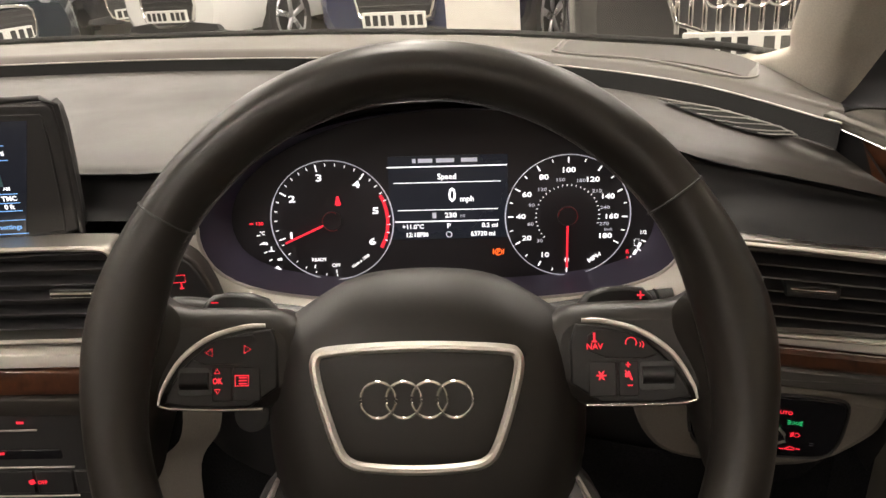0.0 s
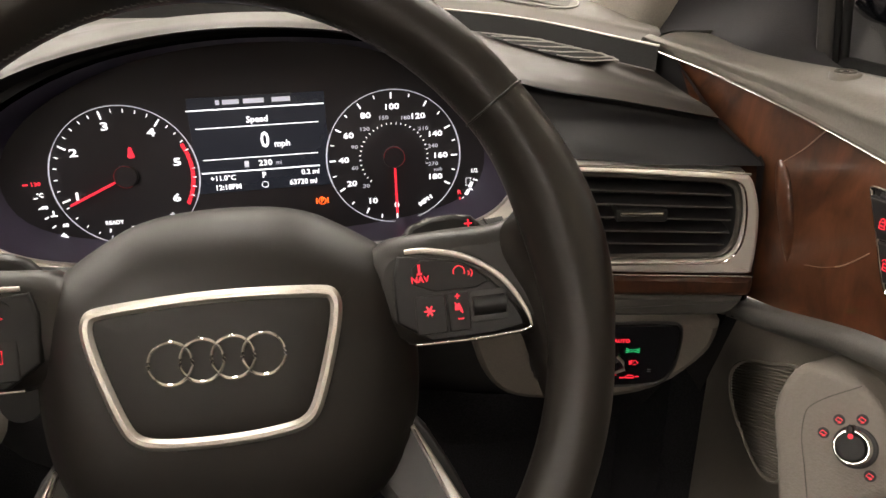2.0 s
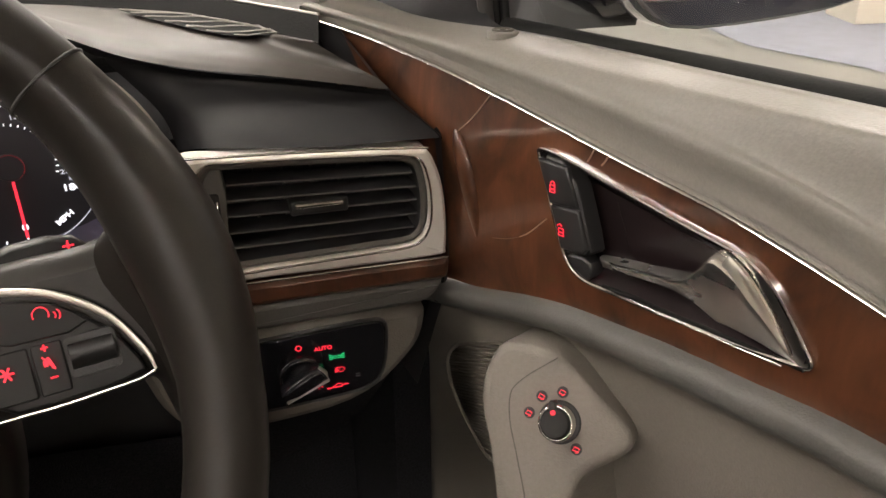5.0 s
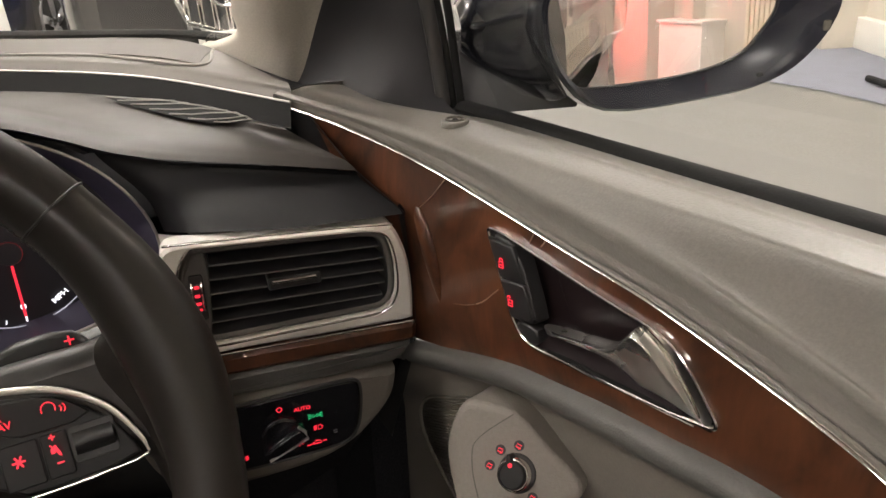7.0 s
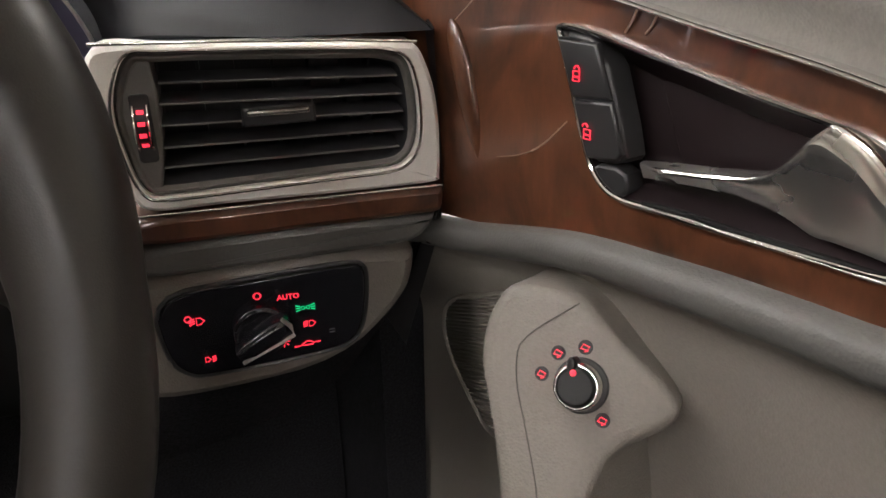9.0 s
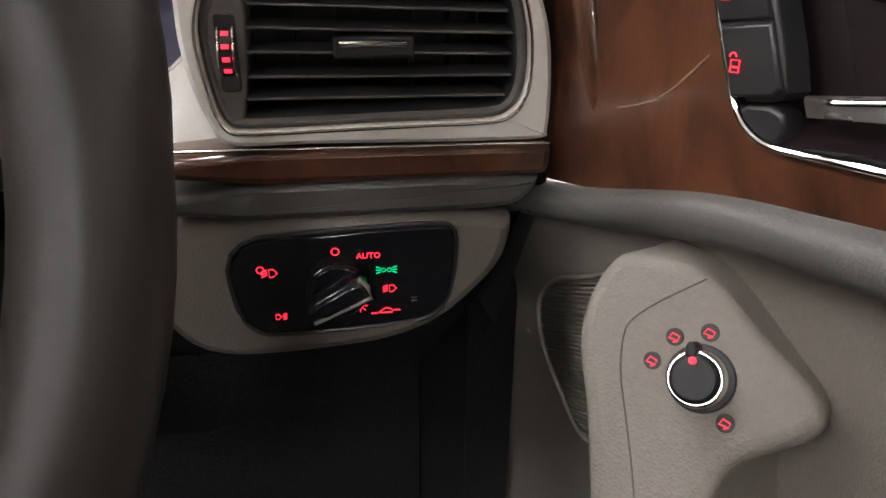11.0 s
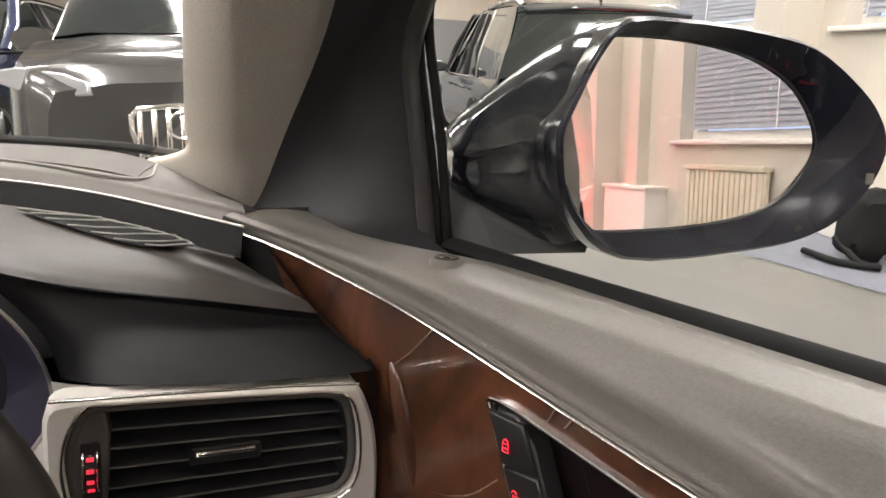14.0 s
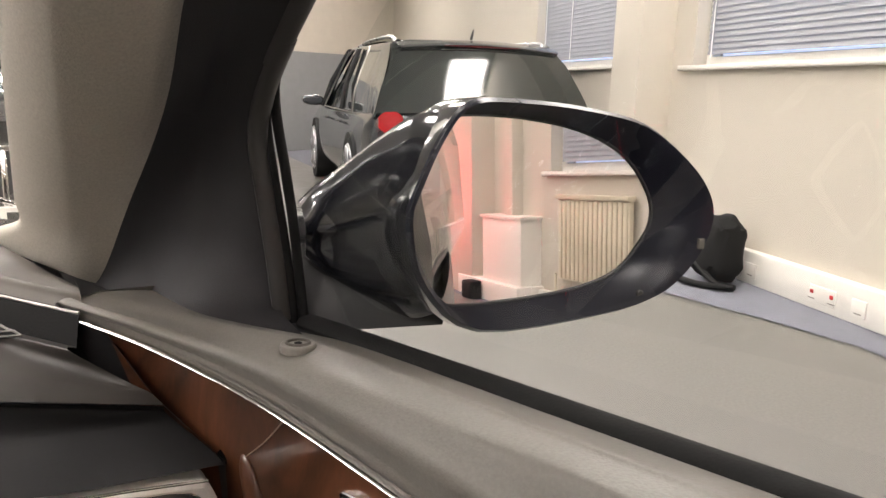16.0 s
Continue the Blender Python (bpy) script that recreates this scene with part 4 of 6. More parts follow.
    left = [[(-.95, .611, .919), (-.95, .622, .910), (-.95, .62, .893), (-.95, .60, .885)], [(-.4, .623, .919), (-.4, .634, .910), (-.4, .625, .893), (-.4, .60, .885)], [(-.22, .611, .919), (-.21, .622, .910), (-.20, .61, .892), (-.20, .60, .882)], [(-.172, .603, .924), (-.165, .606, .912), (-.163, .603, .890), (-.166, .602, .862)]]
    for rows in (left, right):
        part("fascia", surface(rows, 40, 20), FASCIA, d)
    part("chrome_line", tube(spline([(x - 0.0030, y - 0.0045, z - 0.0085) for x, y, z in ledge], 70), 0.0009), SATIN, d)
    part("end_cap", tube(spline([(0.379, .512, .886), (0.3805, .508, .882), (0.382, .507, .876), (0.384, .505, .84), (0.384, .505, .80), (0.376, .508, .765)], 30), 0.0022), RUBBER, d)
    part("end_panel", mesh_from([[Vector(p) for p in ((.344, .605, .955), (.360, .545, .91), (.377, .503, .884), (.381, .500, .80), (.378, .505, .765), (.36, .51, .70))], [Vector(p) for p in ((.36, .66, .955), (.372, .62, .91), (.385, .60, .884), (.388, .60, .80), (.386, .60, .765), (.37, .60, .70))]], False), BLACK, d)
    # loudspeaker grille on the ledge
    g0, g1 = spline([Vector(p) for p in base[3:]], 60), spline([Vector(p) for p in ledge[3:]], 60)
    bm = bmesh.new()
    for i in range(0, 96):
        f = 14 + i / 3
        j, f = int(f), f - int(f)
        p, q = g0[j].lerp(g0[j + 1], f), g1[j].lerp(g1[j + 1], f)
        a, b = p.lerp(q, .14) + Vector((0, 0, .0018)), p.lerp(q, .80) + Vector((0, 0, .0018))
        tube([a, a.lerp(b, .5) + Vector((0, 0, .0008)), b], 0.0010, seg=5, bm=bm)
    part("speaker_grille", bm, LEDGE, d)
    part("grille_edge", tube(spline([g0[13].lerp(g1[13], .12) + Vector((0, 0, .002)), g0[13].lerp(g1[13], .6) + Vector((0, 0, .0025)), g0[14].lerp(g1[14], .84) + Vector((0, 0, .002)), g0[30].lerp(g1[30], .84) + Vector((0, 0, .002)), g0[46].lerp(g1[46], .82) + Vector((0, 0, .002)), g0[46].lerp(g1[46], .12) + Vector((0, 0, .002))], 50), 0.0012), PAD, d)
    # demister slot, flush with the pad
    far = spline([Vector(p) for p in ((.239, .738, 0), (.262, .714, 0), (.286, .688, 0), (.304, .660, 0), (.3155, .612, 0))], 30)
    near_ = spline([Vector(p) for p in ((.239, .736, 0), (.249, .708, 0), (.266, .672, 0), (.284, .640, 0), (.3145, .611, 0))], 30)
    v = part("demister_vent", mesh_from([[lay(*p.lerp(q, k).xy, .0022) for k in (0, .25, .5, .75, 1)] for p, q in zip(far, near_)], False), RUBBER, d)
    part("slot_rim", tube([lay(*p.xy, .0026) for p in far], .0008, .0006, seg=6), PAD, v)
    along = Vector((.80, -.60, 0))
    for i in range(6):
        q = near_[4 + 4 * i]
        p = min((p for p in far if (p - q).dot(along) > 0), key=lambda p: ((p - q) - along * (p - q).dot(along)).length)
        part("blade", tube([lay(*q.lerp(p, k).xy, .0032) for k in (0, .33, .66, 1)], .0007, .0005, seg=6), PAD, v)
    # hood and cluster
    c = Vector((0.036, 0.885))
    sh = chaikin(SHROUD_LINE, 2)

    def grow(k, y, lift=0.0):
        return [Vector(((p - c).x * k + c.x, y, (p - c).y * k + c.y + lift * max(0, (p - c).y) / .08)) for p in sh]

    part("cluster_shroud", mesh_from([grow(0.90, 0.640), grow(0.955, 0.622), grow(1.0, 0.602)], True), SHROUD, d)
    low_line = [p for p in grow(1.003, 0.5992) if p.z < .925 or (p.x > .12 and p.z < .956)]
    low_line.sort(key=lambda p: (math.degrees(math.atan2(p.z - c.y, p.x - c.x)) + 270) % 360)
    part("shroud_line", tube(low_line, 0.0011, 0.0011, False, 8), SATIN, d)
    arch = [e for e in edge if -.18 < e[0] < .215]
    rows = []
    for e in spline([Vector(e) for e in arch], 40):
        p = min(sh, key=lambda q: abs(math.atan2(q.y - c.y, q.x - c.x) - math.atan2(e.z - c.y, e.x - c.x)))
        rows.append([e, e + Vector((0, .007, -.002)), e.lerp(Vector((p.x, .612, p.y)), .5) + Vector((0, .006, 0)), Vector((p.x + .004 * (p.x - c.x) / .15, .606, p.y + .002))])
    # underside takes the fascia's darker colour, not the pad's
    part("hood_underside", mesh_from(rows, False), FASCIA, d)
    # silver surround below the cluster
    sur = [i for i in range(len(sh)) if sh[i].y < .876]
    sur = sorted(sur, key=lambda i: (math.degrees(math.atan2(sh[i].y - c.y, sh[i].x - c.x)) + 270) % 360)
    outer = [(-.196, .876), (-.190, .83), (-.165, .785), (.21, .785), (.244, .83), (.250, .876)]
    ol = [Vector((p.x, 0.585 - 0.10 * max(0, p.x - .1), p.y)) for p in spline([Vector((*q, 0)) for q in outer], len(sur))]
    il = [Vector((sh[i].x, 0.6025, sh[i].y)) for i in sur]
    part("cluster_surround", mesh_from([il, [a.lerp(b, .08) + Vector((0, -.002, 0)) for a, b in zip(il, ol)], [a.lerp(b, .5) + Vector((0, -.003, 0)) for a, b in zip(il, ol)], ol], False), SILVER, d)
    # lower parts
    part("lower_dash", box_bm((-0.95, 0.67, 0.35), (0.372, 0.95, 0.86)), CARPET, d)
    part("column_cowl", surface([[(-.20, .60, .80), (-.17, .585, .77), (-.10, .57, .76), (.10, .57, .76), (.20, .56, .77), (.235, .55, .80)], [(-.20, .61, .74), (-.17, .60, .71), (-.10, .585, .70), (.10, .58, .70), (.20, .565, .71), (.235, .555, .74)], [(-.20, .64, .64), (-.17, .63, .62), (-.10, .62, .60), (.10, .61, .60), (.20, .60, .62), (.235, .59, .66)]], 16, 24), BLACK, d)
    part("knee_wing", surface([[(-.165, .586, .80), (-.180, .566, .76), (-.19, .562, .70), (-.225, .566, .655), (-.23, .57, .55)], [(-.145, .60, .80), (-.152, .583, .76), (-.160, .577, .70), (-.185, .578, .655), (-.19, .58, .55)]], 6, 24), BEIGE, d)
    part("wood_strip", slab(V, chaikin([(-.10, .8050), (.074, .8050), (.0805, .8035), (.0800, .7900), (.074, .7885), (-.10, .7885)], 1), 0.03, 0.0035, 0.004), WOOD, d)
    # chrome tube in place of the highlight on the wood's upper edge
    part("strip_edge", tube([V.at(-.09, .8058, .003), V.at(.079, .8052, .003)], .0007), CHROME, d)
    part("grey_strip", slab(V, chaikin([(-.10, .7880), (.0765, .7905), (.0740, .7815), (.0660, .7735), (.050, .7715), (-.10, .7700)], 1), 0.03, 0.002, 0.004), ROLL, d)
    part("knee_panel", slab(V, chaikin([(-.125, .7710), (.064, .7710), (.0645, .755), (.058, .735), (.020, .700), (-.045, .693), (-.09, .694), (-.110, .715), (-.120, .75)], 2), 0.05, -0.001, 0.006), BEIGE, d)
    part("knee_bolster", surface([[(-.05, .60, .70), (.10, .58, .695), (.24, .545, .690), (.345, .518, .715), (.375, .512, .77)], [(-.05, .62, .62), (.10, .60, .62), (.24, .575, .62), (.35, .56, .66), (.38, .55, .74)]], 20, 8), CARPET, d)
    return d


dashboard()


def instrument_cluster():
    k = thing("instrument_cluster", "lit instrument cluster with two dials and a central display", "instrument cluster")
    c = Vector((0.036, 0.885))
    sh = [((p.x - c.x) * .93 + c.x - .044, (p.y - c.y) * .93 + c.y - .8675) for p in chaikin(SHROUD_LINE, 2)]
    part("face", slab(CL, sh, 0.01, -0.001, 0.0005), FACE, k)

    def pol(ca, r, deg):
        return ca + r * math.cos(radians(deg)), r * math.sin(radians(deg))

    def ticks(ca, degs, r0, r1, w):
        items = []
        for g in degs:
            x, y = pol(ca, (r0 + r1) / 2, g)
            items.append((x, y, r1 - r0, w, g))
        return items

    # rev counter
    A = -0.1
    tach = part("rev_counter", ring_icon(CL, A, 0, 0.0525, 0.00055, 0.0015, n=64), DIM, k)
    marks = [199, 149, 103, 54, 12, -30]
    for n, g in enumerate(marks):
        x, y = pol(A, 0.0385, g)
        text("numeral", str(n + 1), CL, x, y, 0.0080, WHITE, tach, wide=1.55)
    fine = []
    for a, b in zip(marks, marks[1:]):
        fine += [a + (b - a) * i / 5 for i in range(1, 5)]
    each_bar("tick", CL, ticks(A, fine, .0475, .0500, .0007), WHITE, tach)
    each_bar("tick", CL, ticks(A, marks[:4], .0440, .0500, .0011), WHITE, tach)
    each_bar("tick", CL, ticks(A, [g for g in range(205, 272, 11)], .0480, .0500, .0007), WHITE, tach)
    part("red_zone", bars(CL, ticks(A, [26 - 2.0 * i for i in range(29)], .0462, .0490, .0012)), RED, tach)
    part("needle", bars(CL, [(*pol(A, .0270, 204), .0370, .0016, 204)], .0028), RED, tach)
    part("needle_cap", slab(CL, circle(.0085, 28, A, 0), .003, .0022, .001), FACE, tach)
    part("needle_glow", ring_icon(CL, A, 0, .0082, .00025, .0026, arc=(60, 300)), material("dim_red_backlight", (.1, .01, .01), .5, emit=(.6, .03, .04), power=.25), tach)
    text("legend", "READY", CL, A - .0140, -.0345, .0042, WHITE, tach)
    text("legend", "OFF", CL, A + .0005, -.0400, .0042, WHITE, tach)
    text("legend", "1/min x 1000", CL, A + .0220, -.0365, .0036, WHITE, tach, turn=36)
    each_bar("tick", CL, [(A - .0180, -.0405, .0028, .0010, 75), (A + .0005, -.0455, .0028, .0010, 90)], WHITE, tach)
    part("belt_lamp", slab(CL, chaikin([(A + .0030, .0135), (A + .0090, .0135), (A + .0075, .0180), (A + .0072, .0215), (A + .0048, .0215), (A + .0045, .0180)], 1), .0004, .0008, .0002), RED, tach)
    # speedometer
    B = 0.1
    sp = part("speedometer", ring_icon(CL, B, 0, 0.0525, 0.00055, 0.0015, n=64), DIM, k)
    spd = [(0, 270), (10, 241), (20, 209), (40, 180), (60, 151), (80, 121), (100, 90), (120, 57), (140, 26), (160, -2), (180, -30)]
    for n, g in spd:
        x, y = pol(B, 0.0392 - (.0025 if n >= 100 and n != 100 else 0), g)
        text("numeral", str(n), CL, x, y, 0.0060, WHITE, sp, wide=1.35)
    each_bar("tick", CL, ticks(B, [g for _, g in spd], .0455, .0502, .0011), WHITE, sp)
    mid = [255.5, 225] + [(a[1] + b[1]) / 2 for a, b in zip(spd[2:], spd[3:])]
    each_bar("tick", CL, ticks(B, mid, .0475, .0502, .0008), WHITE, sp)
    for n, g in ((30, 223), (60, 192), (90, 162), (120, 133), (150, 102), (180, 71), (210, 41), (240, 12), (270, -14)):
        x, y = pol(B, 0.0318, g)
        text("numeral", str(n), CL, x, y, 0.0040, DIM, sp, wide=1.35)
    text("legend", "km/h", CL, B + .0345, -.0125, .0034, DIM, sp)
    each_bar("tick", CL, ticks(B, [223 - 8.2 * i for i in range(30)], .0258, .0272, .0006), WHITE, sp)
    text("legend", "MPH", CL, B + .0235, -.0375, .0052, WHITE, sp, turn=32, wide=1.2)
    part("needle", bars(CL, [(B, -.0270, .0370, .0016, 90)], .0028), RED, sp)
    part("needle_cap", slab(CL, circle(.0085, 28, B, 0), .003, .0022, .001), FACE, sp)
    part("needle_glow", ring_icon(CL, B, 0, .0082, .00025, .0026, arc=(-60, 180)), bpy.data.materials["dim_red_backlight"], sp)
    # small gauges
    tg = part("temperature_gauge", bars(CL, [(*pol(A, .0660, g), .0030, .0009, g) for g in range(190, 225, 7)]), WHITE, k)
    part("blocks", bars(CL, [(*pol(A, .0655, g), .0022, .0042, g) for g in (220, 226, 232)]), WHITE, tg)
    part("red_mark", bars(CL, [(A - .0700, -.001, .0034, .0011, 0)]), RED, tg)
    text("legend", "130", CL, A - .0630, -.001, .0040, RED, tg, wide=1.2)
    text("legend", "°C", CL, A - .0615, -.0095, .0044, WHITE, tg)
    text("legend", "90", CL, A - .0600, -.0190, .0038, WHITE, tg, wide=1.2)
    text("legend", "60", CL, A - .0485, -.0335, .0038, WHITE, tg, wide=1.2)
    part("icon", bars(CL, [(A - .0550, -.0258, .0050, .0008, 0), (A - .0550, -.0238, .0010, .0042, 0)]), WHITE, tg)
    fg = part("fuel_gauge", bars(CL, [(*pol(B, .0670, g), .0024, .0046, g) for g in (-24, -30, -36)]), WHITE, k)
    each_bar("tick", CL, [(*pol(B, .0690, g), .0040, .0010, g) for g in (-20, -27, -34, -41)], WHITE, fg)
    text("legend", "1/2", CL, B + .0640, -.0160, .0046, WHITE, fg)
    text("legend", "R", CL, B + .0515, -.0330, .0050, RED, fg)
    part("red_mark", bars(CL, [(B + .0520, -.0395, .0010, .0050, 12)]), RED, fg)
    part("icon", outline_icon(CL, [(B + .0570, -.0275), (B + .0610, -.0275), (B + .0610, -.0215), (B + .0570, -.0215)], .0003, .0008), WHITE, fg)
    # middle display
    ds = part("display", slab(CL, rrect(-.0500, .0500, -.0180, .0540, .001), .0006, .0000, .0002), SCREEN, k)
    each_bar("line", CL, [(-.0010, .0450, .1000, .0009, 0), (-.0010, .0315, .0900, .0006, 0), (-.0010, .0078, .0850, .0006, 0), (-.0020, -.0022, .0880, .0009, 0)], WHITE, ds)
    for a, wd in ((-.0185, .0120), (-.0020, .0150), (.0180, .0135), (-.0280, .0030)):
        part("station_bar", bars(CL, [(a, .0500, wd, .0034, 0)], .0005), DIM, ds)
    text("label", "Speed", CL, -.0010, .0362, .0066, WHITE, ds)
    text("label", "0", CL, .0030, .0200, .0165, WHITE, ds, wide=.8)
    text("label", "mph", CL, .0155, .0168, .0068, WHITE, ds)
    text("label", "230", CL, .0015, .0028, .0060, WHITE, ds, wide=1.15)
    text("label", "mi", CL, .0115, .0024, .0044, DIM, ds)
    part("icon", bars(CL, [(-.0125, .0028, .0034, .0048, 0)], .0005), DIM, ds)
    text("label", "+11.0°C", CL, -.0310, -.0068, .0055, WHITE, ds)
    text("label", "P", CL, -.0005, -.0066, .0062, WHITE, ds)
    text("label", "0.2 mi", CL, .0345, -.0066, .0055, WHITE, ds)
    text("label", "12:18PM", CL, -.0280, -.0140, .0056, WHITE, ds)
    text("label", "63730 mi", CL, .0285, -.0140, .0056, WHITE, ds)
    part("icon", ring_icon(CL, -.0005, -.0140, .0024, .0003, .0006, n=12), WHITE, ds)
    bl = part("brake_lamp", ring_icon(CL, .0415, -.0305, .0028, .0004, .0008, n=20), ORANGE, k)
    text("label", "P", CL, .0415, -.0305, .0052, ORANGE, bl)
    part("bracket", bars(CL, [(.0372, -.0305, .0008, .0046, 0), (.0458, -.0305, .0008, .0046, 0)]), ORANGE, bl)


instrument_cluster()


def air_vent():
    a = thing("air_vent", "silver-framed side air vent with black slats and a chrome tab", "air vent")
    out = closed_spline([(-.0775, .8842), (-.050, .8838), (-.021, .8828), (.0294, .8808), (.0600, .8792), (.0668, .8775), (.0713, .8690), (.0755, .8555), (.0777, .8383), (.0782, .8232), (.0777, .8110), (.0755, .8070), (.0536, .8064), (.0242, .8066), (-.0041, .8070), (-.0312, .8074), (-.0650, .8078), (-.0735, .8180), (-.0800, .8400), (-.0815, .8640)], 100)
    inn = closed_spline([(-.0622, .8815), (-.050, .8815), (-.0214, .8805), (.0292, .8780), (.0500, .8765), (.0610, .8718), (.0654, .8594), (.0670, .8450), (.0666, .8334), (.0647, .8261), (.0607, .8204), (.0520, .8168), (.0248, .8160), (-.0033, .8153), (-.0304, .8146), (-.0565, .8142), (-.0660, .8170), (-.0712, .8320), (-.0735, .8560), (-.0690, .8730)], 100)
    part("bezel", frame_ring(V, out, inn, .02, .003, .0022), SILVER, a)
    part("top_line", tube([V.at(-.078, .8868, .0025), V.at(-.02, .8850, .0025), V.at(.03, .8828, .0025), V.at(.0665, .8800, .0025)], .0009), CHROME, a)
    part("bezel_edge", tube([V.at(p.x, p.y, .0036) for p in inset(inn, -.0010)], .0007, .0007, True, 6), CHROME, a)
    in2 = inset(inn, .0045)
    frame_grey = material("dark_grey_vent_frame", (0.115, 0.108, 0.098), 0.45, grain=0.05, bump=0.1, scale=900, blotch=0.06)
    part("inner_frame", frame_ring(V, inn, in2, .03, -.0005, .0018), frame_grey, a)
    slat = material("vent_slat_plastic", (0.040, 0.039, 0.042), 0.42, blotch=0.08)
    part("duct", mesh_from([[V.at(p.x, p.y, -.003) for p in in2], [V.at(p.x, p.y, -.055) for p in inset(in2, .008)]], True, False, True), slat, a)
    part("wheel_panel", slab(V, chaikin([(-.0630, .8785), (-.0526, .8780), (-.0570, .8165), (-.0650, .8165), (-.0705, .838), (-.0712, .858)], 1), .02, -.0016, .0012), frame_grey, a)
    for i, (z, z1) in enumerate(((.8669, .8628), (.8571, .8536), (.8470, .8446), (.8364, .8352), (.8267, .8262))):
        rows = []
        for x in (-.0530 - .001 * i, -.02, .02, .0605 if 0 < i < 4 else .0580):
            zz = z + (z1 - z) * (x + .053) / .114
            rows.append([V.at(x, zz + .0006, -.0045), V.at(x, zz + .0011, -.006), V.at(x, zz + .0016, -.022), V.at(x, zz - .0010, -.022), V.at(x, zz - .0008, -.006), V.at(x, zz - .0006, -.0045)])
        bar = part("slat", mesh_from(rows, True, True, True), slat, a)
        # lighter grey tube drawn in as the light caught along the slat's front
        part("slat_edge", tube([r[0].lerp(r[-1], .5) for r in rows], .0006, .0005, seg=6), frame_grey, bar)
    for x in (-.036, -.018, 0, .018, .036, .048):
        part("vane", slab(V, [(x - .0006, .819), (x + .0006, .819), (x + .0006, .876), (x - .0006, .876)], .02, -.026, .0004), BLACK, a)
    h = part("tab", slab(V, rrect(-.0185, .0165, .8440, .8535, .002), .02, -.0005, .0015), BUTTON, a)
    part("tab_chrome", slab(V, rrect(-.0160, .0135, .8492, .8522, .0010, 3), .004, .0018, .0011), CHROME, h)
    part("wheel_recess", slab(V, rrect(-.0668, -.0580, .8310, .8635, .002), .004, -.0010, .0006), BLACK, a)
    wc = Vector((-.0625, .8475))
    rows = []
    for i in range(13):
        t = -1.25 + 2.5 * i / 12
        rows.append([V.at(wc.x + q, wc.y + .0145 * math.sin(t), -.013 + .0165 * math.cos(t)) for q in (-.0030, -.0026, .0026, .0030)])
    tw = part("thumb_wheel", mesh_from(rows, False), BUTTON, a)
    for q in (-.0031, .0031):
        part("wheel_edge", tube([V.at(wc.x + q, wc.y + .0145 * math.sin(t), -.0128 + .0168 * math.cos(t)) for t in np.linspace(-1.25, 1.25, 14)], .0006, seg=6), CHROME, tw)
    for i in range(5):
        t = .95 - .36 * i
        part("mark", bars(Sheet(V.at(wc.x, wc.y + .0148 * math.sin(t), -.013 + .0170 * math.cos(t)), V.u, V.v * math.cos(t) - V.n * math.sin(t)), [(0, 0, .0031, .0019, 0)], .0003), RED, tw)
    part("mark", slab(Sheet(V.at(wc.x, wc.y - .0148 * .88, -.013 + .0172 * .5), V.u, V.v * .5 + V.n * .85), [(-.0012, .001), (.0012, .001), (0, -.0014)], .0004, .0006, .0002), RED, tw)
    # centre vent beside the column
    b = thing("air_vent", "black centre air vent with silver frame and chrome tab", "air vent")
    W = Sheet((-0.24, 0.560, 0.84), (1, 0, 0), (0, 0, 1))
    o = chaikin([(-.50, .0385), (-.1, .038), (.010, .0385), (.024, .036), (.028, .028), (.020, -.020), (.012, -.040), (.0, -.046), (-.1, -.047), (-.5, -.05)], 1)
    part("bezel", frame_ring(W, o, inset(o, .0045), .03, .002, .002), SATIN, b)
    part("duct", slab(W, inset(o, .004), .004, -.035, .0005), BLACK, b)
    for i in range(6):
        z = .028 - i * .0128
        part("slat", slab(W, [(-.49, z - .0008), (.016 - .008 * i / 5, z - .0008 + .002), (.016 - .008 * i / 5, z + .0008 + .002), (-.49, z + .0008)], .018, -.003, .0005), slat, b)
    t2 = part("tab", slab(W, rrect(-.030, .008, -.0075, .0025, .002), .015, .001, .001), BUTTON, b)
    part("tab_chrome", slab(W, rrect(-.029, .006, -.0045, .0008, .002), .004, .004, .0015), CHROME, t2)
    return a


air_vent()


